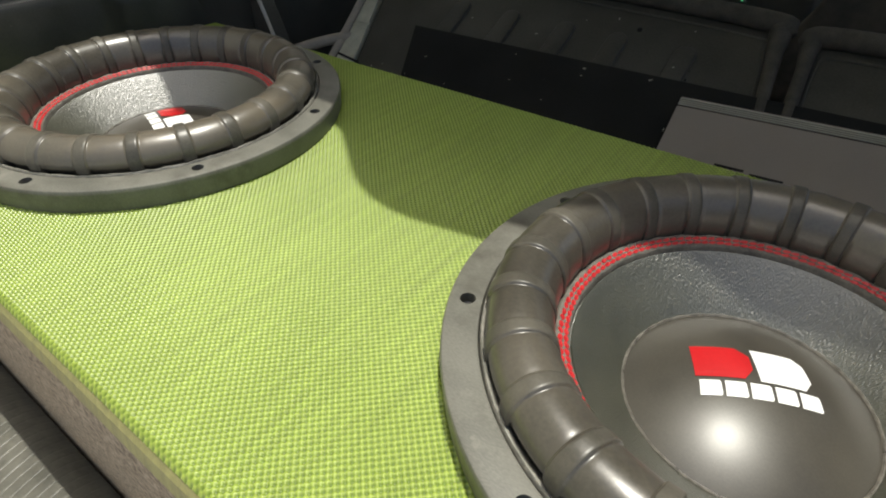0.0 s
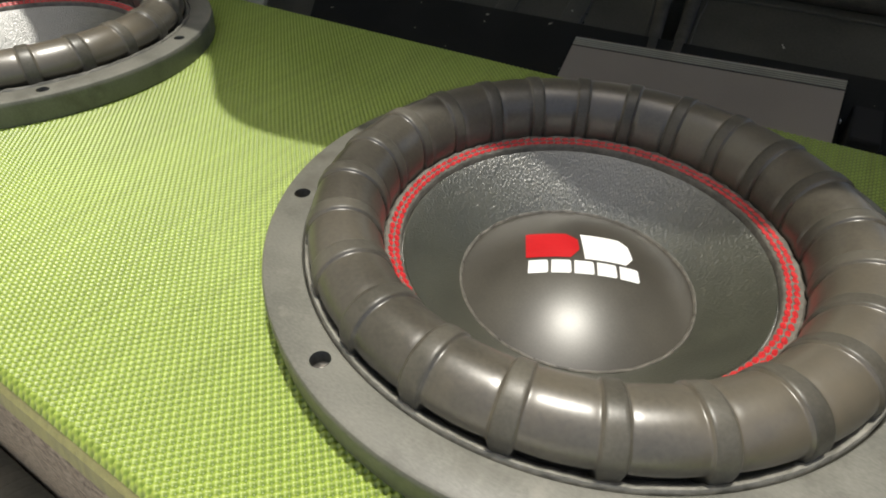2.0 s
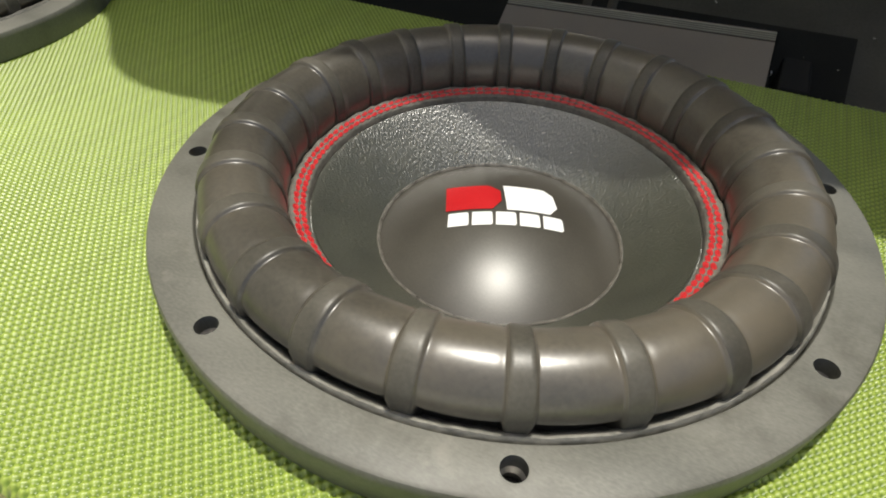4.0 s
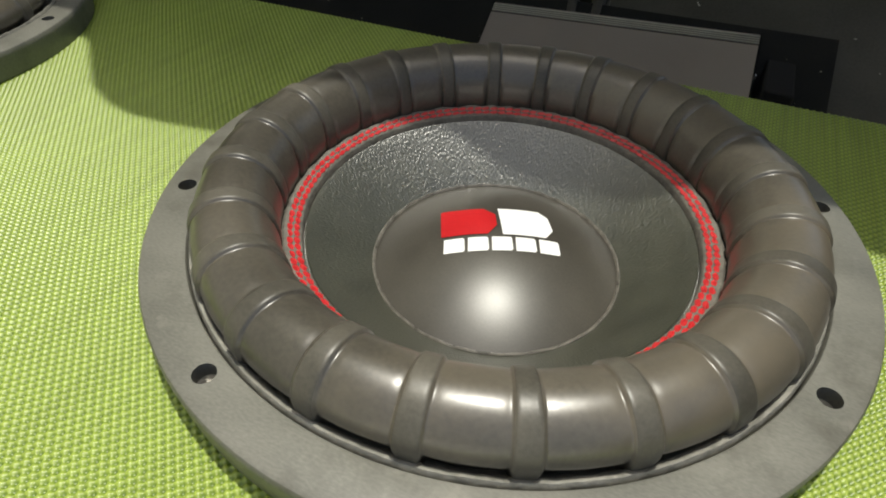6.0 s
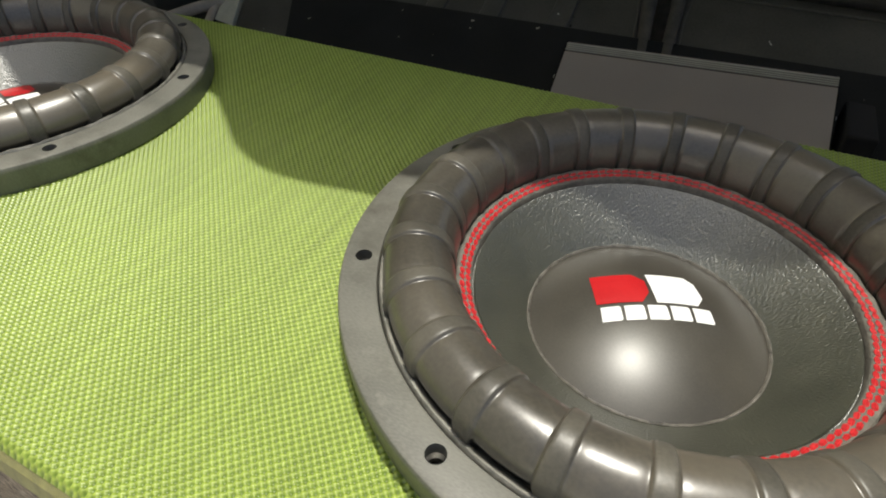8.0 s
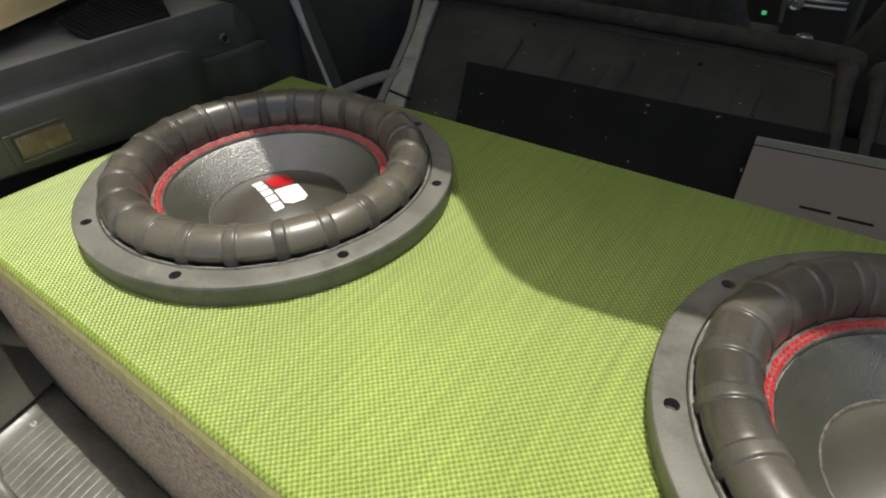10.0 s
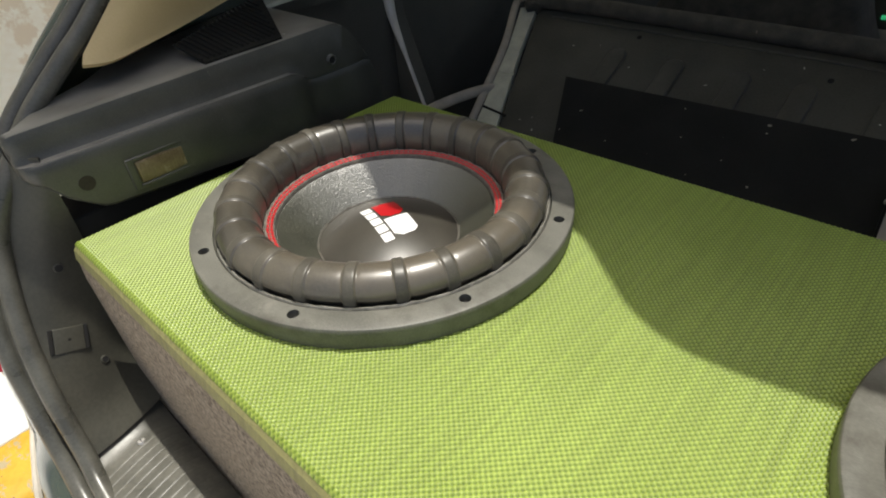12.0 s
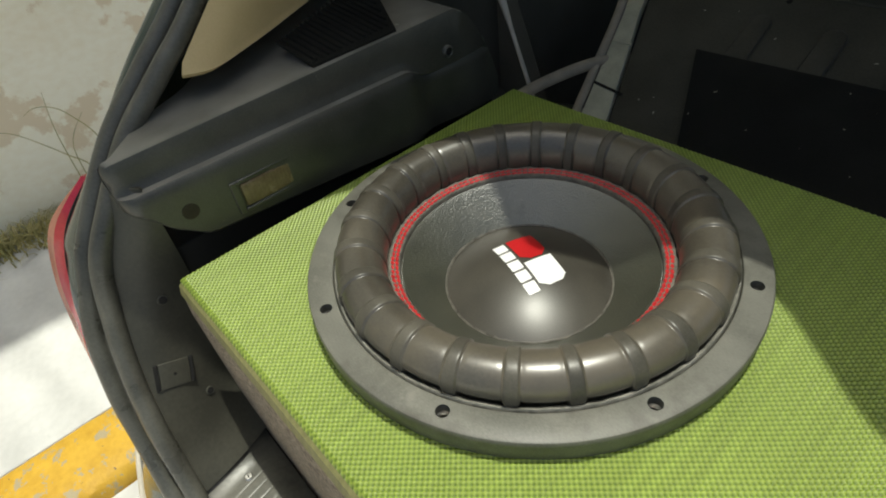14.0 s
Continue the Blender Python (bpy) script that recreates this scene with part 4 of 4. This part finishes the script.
for x, w in ((-0.088, 0.033), (-0.048, 0.036), (0.004, 0.008), (0.026, 0.021), (0.052, 0.011)):
    y = -0.017 - 0.073 * (x + w / 2)
    part("print_bar", block(x, x + w, y - 0.0022, y + 0.0016, 0.0375, 0.0388, 0, 1), M_HOLE, amp)
# small terminal cover by its end
tagged(part("terminal_cover", block(0.134, 0.165, 0.44, 0.53, 0.67, 0.705, 0.003), M_HOLE), "small black terminal cover beside the amplifier", "cover")

# ---- dark things farther inside ----
# dark side panel; the sheen along its edge is put into a pale tube
side = thing("side_panel", "black side panel, its edge sheen built as a pale tube", "seat bolster")
PANEL_EDGE = [(-0.953, 0.840), (-0.945, 0.80), (-0.925, 0.75), (-0.904, 0.70), (-0.875, 0.63), (-0.86, 0.58)]
bm = prism(PANEL_EDGE + [(-0.86, 0.42), (-0.953, 0.42)], 0.0, 0.03, 0.004)
part("panel_slab", bm, M_DARK, side, at=Matrix(((1, 0, 0, 0), (0, 0, 1, 0.412), (0, 1, 0, 0), (0, 0, 0, 1))))
part("edge", tube([(x, 0.410, z) for x, z in PANEL_EDGE], lambda t: 0.0034 + 0.007 * max(0, 1 - 2.2 * t), 10), M_EDGE_SHEEN, side, "edge sheen built as a pale grey tube", True)
tagged(part("hose", tube([(-0.92, 0.32, 0.60), (-0.875, 0.37, 0.650), (-0.850, 0.425, 0.667), (-0.824, 0.507, 0.670), (-0.80, 0.57, 0.655)], 0.0095, 10), M_PALE, smooth=True), "dusty grey hose beside the folded seat", "hose")
tagged(part("wheel_arch", loft([[Vector((-0.950 + 0.07 * math.sin(math.pi * v / 6), 0.17 + 0.12 * u, 0.42 + 0.035 * v)) for v in range(7)] for u in range(3)], 0.004), M_DARK, smooth=True), "black carpeted wheel arch", "wheel arch", kind="structure")


def front_seat(x):
    s = thing("front_seat", "black fabric front seat seen from behind", "car seat", pose(x, 1.12, 0.40), group="front seats")
    part("base", block(-0.25, 0.25, 0.05, 0.50, 0.0, 0.16, 0.04, 4), M_DARK, s, smooth=True)
    flank = [(0.235 - (0.10 * (1 - math.exp(-(z - 0.24) / 0.16)) if z > 0.24 else 0.0), z) for z in [0.12 + 0.06 * k for k in range(10)]]
    bm = prism(flank + [(-x, z) for x, z in flank[::-1]], -0.06, 0.07, 0.02, 4)
    part("backrest", bm, M_ROLL, s, smooth=True, at=Matrix(((1, 0, 0, 0), (0, 0, 1, 0), (0, 1, 0, 0), (0, 0, 0, 1))))
    part("headrest", block(-0.12, 0.12, -0.04, 0.06, 0.72, 0.88, 0.04, 4), M_ROLL, s, smooth=True)
    for dx in (-0.06, 0.06):
        part("post", tube([(dx, 0.01, 0.63), (dx, 0.01, 0.76)], 0.006, 8, 1), M_CHROME, s, smooth=True)
    return s


fs = front_seat(-0.57)
copy_thing(fs, pose(0.06, 1.12, 0.40))
con = thing("centre_console", "black centre console with bright metal fittings", "console")
part("housing", block(-0.312, -0.17, 1.315, 1.75, 0.40, 0.785, 0.012, 3), M_DARK, con, smooth=True)
part("rail", tube([(-0.309, 1.306, 0.645), (-0.313, 1.303, 0.69), (-0.315, 1.305, 0.775)], lambda t: 0.0045 + 0.0035 * t, 10), M_CHROME, con, "bright metal rail", True)
part("knob", lathe([(0.0, 0.015), (0.006, 0.0145), (0.008, 0.012), (0.0125, 0.014), (0.0165, 0.010), (0.0165, 0.004), (0.011, 0.0)], 24), M_CHROME, con, "bright metal knob", True, pose(-0.290, 1.312, 0.690, 90, 0, 0))
for x0, x1, z, r in ((-0.276, -0.19, 0.7015, 0.0042), (-0.274, -0.19, 0.6885, 0.0052)):
    part("lever_bar", tube([(x0, 1.304, z), (x0 * 0.5 + x1 * 0.5, 1.302, z + 0.0005), (x1, 1.304, z + 0.001)], r, 10), M_CHROME, con, "bright metal bar", True)
# caps added where only bright glints are known
for x, z, rx, rz in ((-0.303, 0.734, 0.011, 0.009), (-0.270, 0.722, 0.008, 0.007), (-0.252, 0.616, 0.021, 0.013)):
    bm = lathe([(0.0, 1.0), (0.45, 0.9), (0.8, 0.6), (0.97, 0.22), (1.0, 0.0), (0.9, -0.3)], 20)
    for v in bm.verts:
        v.co = Vector((v.co.x * rx, v.co.y * rz, v.co.z * 0.012))
    part("cap", bm, M_CHROME, con, "rounded metal cap built for a bright glint", True, pose(x, 1.3135, z, 90, 0, 0))
part("shift_boot", lathe([(0.05, 0.0), (0.03, 0.04), (0.012, 0.09)], 20), M_ROLL, con, smooth=True, at=pose(-0.23, 1.45, 0.785))
dash = thing("dash_unit", "black dashboard unit with a small green light", "dashboard")
part("housing", block(-0.60, -0.32, 2.04, 2.27, 0.40, 0.72, 0.01, 2), M_DARK, dash, smooth=True)
part("indicator", block(-0.464, -0.448, 2.036, 2.041, 0.462, 0.476, 0.002, 1), M_LED, dash, "small green light")

# ---- speaker box ----
X0, X1, YF, YBL, YBR = -0.700, 0.187, -0.2085, 0.179, 0.206
sbox = thing("speaker_box", "speaker box with a lime woven top and grey carpet sides", "speaker box")
def box_ring(out, z):
    return [(X0 - out, YF - out, z), (X1 + out, YF - out, z), (X1 + out, YBR + out, z), (X0 - out, YBL + out, z)]


bm = bmesh.new()
rings = [[bm.verts.new(p) for p in box_ring(o, z)] for o, z in ((-0.006, ZB - 0.004), (0.0030, ZB - 0.019), (0.0045, ZB - 0.040), (0.0035, ZB - 0.12), (0.001, ZB - 0.25), (0.001, 0.40))]
for lower, upper in zip(rings[1:], rings):
    for k in range(4):
        bm.faces.new((lower[k], lower[(k + 1) % 4], upper[(k + 1) % 4], upper[k]))
bm.faces.new(rings[0])
bm.faces.new(rings[-1])
body = part("carpet_body", bm, M_CARPET, sbox, "grey felt carpet sides")
SUBS = ((0.0, 0.0), (-0.510, -0.0115))
cut = None
for cx, cy in SUBS:
    cut = join(cut, disc(0.139, 0.60, 0.90, 64, (cx, cy)))
carve(body, cut)
bm = bmesh.new()
rings = [[bm.verts.new(p) for p in box_ring(o, z)] for o, z in ((-0.0030, ZB - 0.0030), (-0.0002, ZB - 0.0048), (0.0022, ZB - 0.009), (0.0041, ZB - 0.0190))]
for lower, upper in zip(rings[1:], rings):
    for k in range(4):
        bm.faces.new((lower[k], lower[(k + 1) % 4], upper[(k + 1) % 4], upper[k]))
part("folded_edge", bm, M_CLOTH_EDGE, sbox, "olive folded cloth edge")
# the woven top, each raised thread in relief
step = WEAVE / 6
nx, ny = int((X1 - X0) / step), int((YBR - YF) / step)
gx = X0 + np.arange(nx + 1) * (X1 - X0) / nx
gv = np.arange(ny + 1) / ny
xx, vv = np.meshgrid(gx, gv, indexing="ij")
back = YBL + (YBR - YBL) * (xx - X0) / (X1 - X0)
yy = YF + vv * (YBR - YF)
keep = np.minimum(yy, back)
w = np.cos(2 * np.pi * xx / WEAVE) * np.cos(2 * np.pi * keep / WEAVE)
zz = ZB - 0.0016 + 0.0020 * np.clip((w + 0.92) / 1.75, 0.0, 1.0) ** 0.62
rim = np.minimum(np.minimum(xx - X0, X1 - xx), np.minimum(keep - YF, back - keep))
zz -= 0.004 * np.clip(1 - rim / 0.004, 0, 1) ** 2
zz += 0.0005 * np.sin(xx * 21 + 2.0 * np.sin(keep * 17)) * np.clip(rim / 0.05, 0, 1)
co = np.stack([xx, keep, zz], axis=-1).reshape(-1, 3)
idx = np.arange((nx + 1) * (ny + 1)).reshape(nx + 1, ny + 1)
quads = np.stack([idx[:-1, :-1], idx[1:, :-1], idx[1:, 1:], idx[:-1, 1:]], axis=-1).reshape(-1, 4)
used = (yy[:-1, :-1] < back[:-1, :-1]).reshape(-1)
for cx, cy in SUBS:                     # cut out for the speakers
    used &= (np.hypot(xx[:-1, :-1] - cx, keep[:-1, :-1] - cy) > 0.150).reshape(-1)
quads = quads[used]
me = bpy.data.meshes.new("woven_top")
me.vertices.add(len(co))
me.vertices.foreach_set("co", co.astype(np.float32).ravel())
me.loops.add(quads.size)
me.loops.foreach_set("vertex_index", quads.astype(np.int32).ravel())
me.polygons.add(len(quads))
me.polygons.foreach_set("loop_start", np.arange(0, quads.size, 4, dtype=np.int32))
me.polygons.foreach_set("use_smooth", np.ones(len(quads), dtype=bool))
me.update(calc_edges=True)
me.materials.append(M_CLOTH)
top = new("woven_top", me)
top.parent = sbox
tagged(top, "lime green woven cloth top")


# ---- subwoofers ----
def dome_z(r):
    return -0.0175 + 0.0162 * (1 - (r / 0.0625) ** 2)


def on_dome(outline, lift=0.0004, cells=10):
    """A thin printed shape draped on the dust cap, from a convex outline."""
    bm = bmesh.new()
    c = (sum(p[0] for p in outline) / len(outline), sum(p[1] for p in outline) / len(outline))
    rings = []
    n = 6
    dense = []
    for k, p in enumerate(outline):
        q = outline[(k + 1) % len(outline)]
        dense += [(p[0] + (q[0] - p[0]) * s / n, p[1] + (q[1] - p[1]) * s / n) for s in range(n)]
    centre = bm.verts.new((*c, dome_z(math.hypot(*c)) + lift))
    for f in (0.33, 0.66, 1.0):
        rings.append([bm.verts.new((c[0] + (p[0] - c[0]) * f, c[1] + (p[1] - c[1]) * f, dome_z(math.hypot(c[0] + (p[0] - c[0]) * f, c[1] + (p[1] - c[1]) * f)) + lift)) for p in dense])
    m = len(dense)
    for k in range(m):
        bm.faces.new((centre, rings[0][k], rings[0][(k + 1) % m]))
        for a, b in zip(rings, rings[1:]):
            bm.faces.new((a[k], b[k], b[(k + 1) % m], a[(k + 1) % m]))
    return bm


def subwoofer(m, band0, logo, sub_label):
    s = thing("subwoofer", sub_label, "subwoofer", m, group="pair of subwoofers")
    # steel flange with eight bolt holes
    fl = part("flange", lathe([(0.1417, 0.0), (0.1417, 0.0168), (0.1422, 0.0178), (0.1432, 0.0180), (0.1585, 0.0180), (0.1598, 0.0175), (0.1605, 0.0163), (0.1606, 0.0140), (0.1597, 0.001), (0.1595, 0.0)], 160, True), M_FLANGE, s, "dusty grey steel flange")
    cut = None
    for k in range(8):
        a = radians(23.6 + 45 * k)
        cut = join(cut, disc(0.0043, 0.0045, 0.03, 20, (0.150 * math.cos(a), 0.150 * math.sin(a))))
    carve(fl, cut)
    for k in range(8):
        a = radians(23.6 + 45 * k)
        part("thread_insert", lathe([(0.0043, 0.0075), (0.0037, 0.0085), (0.0043, 0.0095), (0.0037, 0.0105), (0.0043, 0.0115)], 18), M_SCREW, s, smooth=True, at=pose(0.150 * math.cos(a), 0.150 * math.sin(a), 0))
        part("bolt_hole", disc(0.0042, 0.003, 0.0050, 14, (0.150 * math.cos(a), 0.150 * math.sin(a))), M_HOLE, s)
    sink = -0.005                                             # the cone at rest, between its strokes
    rough = lambda a, r: 0.0003 * math.sin(a * 37 + 2 * math.sin(a * 11)) + 0.0002 * math.sin(a * 91 + 3 * math.sin(a * 5))
    part("gasket", lathe([(0.1300, 0.0090), (0.1340, 0.0112), (0.1363, 0.0142), (0.1372, 0.0166), (0.1384, 0.0178), (0.1396, 0.0186), (0.1403, 0.0186), (0.1409, 0.0176), (0.1412, 0.0150), (0.1412, 0.006)], 220, False, rough), M_GASKET, s, "dusty rough gasket ring", True)
    # rolled rubber surround with raised bands
    rise = ((0.0, 1.0), (1.0, 1.0), (1.50, 0.95), (1.78, 0.72), (2.00, 0.20), (2.16, -0.10), (2.40, -0.14), (2.80, 0.0), (3.9, 0.05), (5.6, 0.12), (7.4, 0.14))
    lift_at = {(-o if side else o): u for o, u in rise for side in (0, 1)}
    marks = sorted((band0 + 15 * k + o, o) for k in range(24) for o in lift_at)
    bm = bmesh.new()
    rings = []
    nseg = 34
    for a, o in marks:
        up = lift_at[o]
        crease = max(0.0, 1 - abs(abs(o) - 2.25) / 0.5)
        ca, sa = math.cos(radians(a)), math.sin(radians(a))
        ring = []
        for k in range(nseg + 1):
            deg = -66 + 304 * k / nseg
            t = radians(deg)
            ease = min(1.0, (nseg - k) / 3)
            inner = min(1.0, max(0.0, (deg - 130) / 60))
            fat = 0.0012 * up * ease * (1 - 0.55 * inner) - 0.0016 * crease * inner * ease
            rr, hh = 0.0182 + fat, 0.0202 + fat
            zc, hh = (0.0190, hh) if deg > 90 else (0.0236, hh - 0.0046)
            if deg > 0:
                r, z = 0.1203 + rr * math.cos(t) + 0.0014 * min(1.0, max(0.0, (deg - 120) / 50)), zc + hh * math.sin(t)
            else:                                            # an upright foot; the bands reach down it as tabs
                foot = min(1.0, -deg / 46)
                r, z = 0.1203 + rr - (0.0060 - 0.0050 * max(0.0, up)) * foot * foot * (3 - 2 * foot), zc + 0.0136 * deg / 66
            sag = min(1.0, max(0.0, (deg - 50) / 150))
            ring.append(bm.verts.new((r * ca, r * sa, z + sink * sag * sag * (3 - 2 * sag))))
        rings.append((ring, abs(o) < 1.85))
    for (a, on_a), (b, on_b) in zip(rings, rings[1:] + rings[:1]):
        for k in range(nseg):
            bm.faces.new((a[k], b[k], b[k + 1], a[k + 1])).material_index = 1 if on_a and on_b else 0
    roll = part("surround", bm, M_RUBBER, s, "dusty black rubber surround with raised bands", smooth=60)
    roll.data.materials.append(M_BAND)
    # cloth ring with two rows of red stitching
    frag = lambda a, r: 0.0005 * math.sin(a * 53 + 3 * math.sin(a * 7)) * (1 if r > 0.1 else 0)
    ringp = part("stitch_ring", lathe([(0.1050, 0.0125), (0.1025, 0.0144), (0.0962, 0.0126), (0.0952, 0.0120), (0.0947, 0.0110), (0.0945, 0.0035)], 180, False, frag), M_FIBRE, s, "frayed grey cloth ring", True, pose(0, 0, sink))
    for r, z in ((0.1001, 0.0138), (0.0971, 0.0130)):
        bm = bmesh.new()
        for k in range(130):
            a = 2 * math.pi * k / 130
            tip = 0.0029
            cx, cy = r * math.cos(a), r * math.sin(a)
            tx, ty = -math.sin(a + 0.26), math.cos(a + 0.26)
            nx_, ny_ = ty, -tx
            h = 0.0008
            base = [bm.verts.new((cx + tx * tip * u + nx_ * 0.0014 * v, cy + ty * tip * u + ny_ * 0.0014 * v, z - 0.0002)) for u, v in ((1, 0), (0.4, 1), (-0.4, 1), (-1, 0), (-0.4, -1), (0.4, -1))]
            crest = [bm.verts.new((cx + tx * tip * u, cy + ty * tip * u, z + h)) for u in (0.45, -0.45)]
            for f in ((0, 1, "a"), (1, 2, "a", "b"), (2, 3, "b"), (3, 4, "b"), (4, 5, "b", "a"), (5, 0, "a")):
                c1 = crest[0] if f[2] == "a" else crest[1]
                if len(f) == 3:
                    bm.faces.new((base[f[0]], base[f[1]], c1))
                else:
                    c2 = crest[0] if f[3] == "a" else crest[1]
                    bm.faces.new((base[f[0]], base[f[1]], c2, c1))
        tagged(part("stitching", bm, M_THREAD, ringp, "row of red stitches"), kind="stuff")
    cone = [(0.0948, 0.0062), (0.0939, 0.0062), (0.0937, 0.0086), (0.0932, 0.0091), (0.0925, 0.0086)] + [(0.0925 - 0.0295 * t, 0.0086 - 0.0261 * t) for t in [k / 10 for k in range(1, 11)]]
    part("cone", lathe(cone, 200), M_CONE, s, "glossy black pressed paper cone", True, pose(0, 0, sink))
    cap = part("dust_cap", lathe([(0.0625 * k / 22, dome_z(0.0625 * k / 22)) for k in range(23)], 140), M_DOME, s, "satin black domed dust cap", True, pose(0, 0, sink))
    bead = lambda a, r: 0.0003 * math.sin(a * 29 + 2 * math.sin(a * 5))
    part("glue_bead", lathe([(0.0619, -0.0176), (0.0624, -0.0164), (0.0630, -0.0160), (0.0636, -0.0164), (0.0641, -0.0185)], 160, False, bead), M_GLUE, cap, smooth=True)
    lx, ly, turn = logo
    lm = Matrix.Translation((lx, ly, 0)) @ Matrix.Rotation(radians(turn), 4, "Z")

    def put(outline, material, name, lift=0.0004):
        pts = [(lm @ Vector((u, v, 0))).xy for u, v in outline]
        part(name, on_dome([tuple(p) for p in pts], lift), material, cap)

    put([(-0.0300, -0.0025), (-0.0300, 0.0200), (-0.0075, 0.0200), (-0.0015, 0.0140), (-0.0015, 0.0045), (-0.0065, -0.0025)], M_RED, "red_mark")
    put([(0.0010, -0.0030), (0.0002, 0.0200), (0.0220, 0.0200), (0.0265, 0.0150), (0.0275, 0.0035), (0.0230, -0.0030)], M_WHITE, "white_mark")
    for k in range(5):
        u = -0.0290 + 0.0119 * k
        put([(u, -0.0145), (u + 0.0004, -0.0050), (u + 0.0098, -0.0050), (u + 0.0104, -0.0062), (u + 0.0104, -0.0134), (u + 0.0095, -0.0145)], M_WHITE, "white_bar", 0.0005)
    return s


subwoofer(pose(0, 0, ZB), -66.0, (0.0003, 0.0032, 26.0), "dusty black subwoofer with red stitching, bolted flat in the lime box")
subwoofer(pose(-0.510, -0.0115, ZB), -52.0, (-0.0020, 0.0012, -18.5), "dusty black subwoofer with red stitching near the boot's side trim")
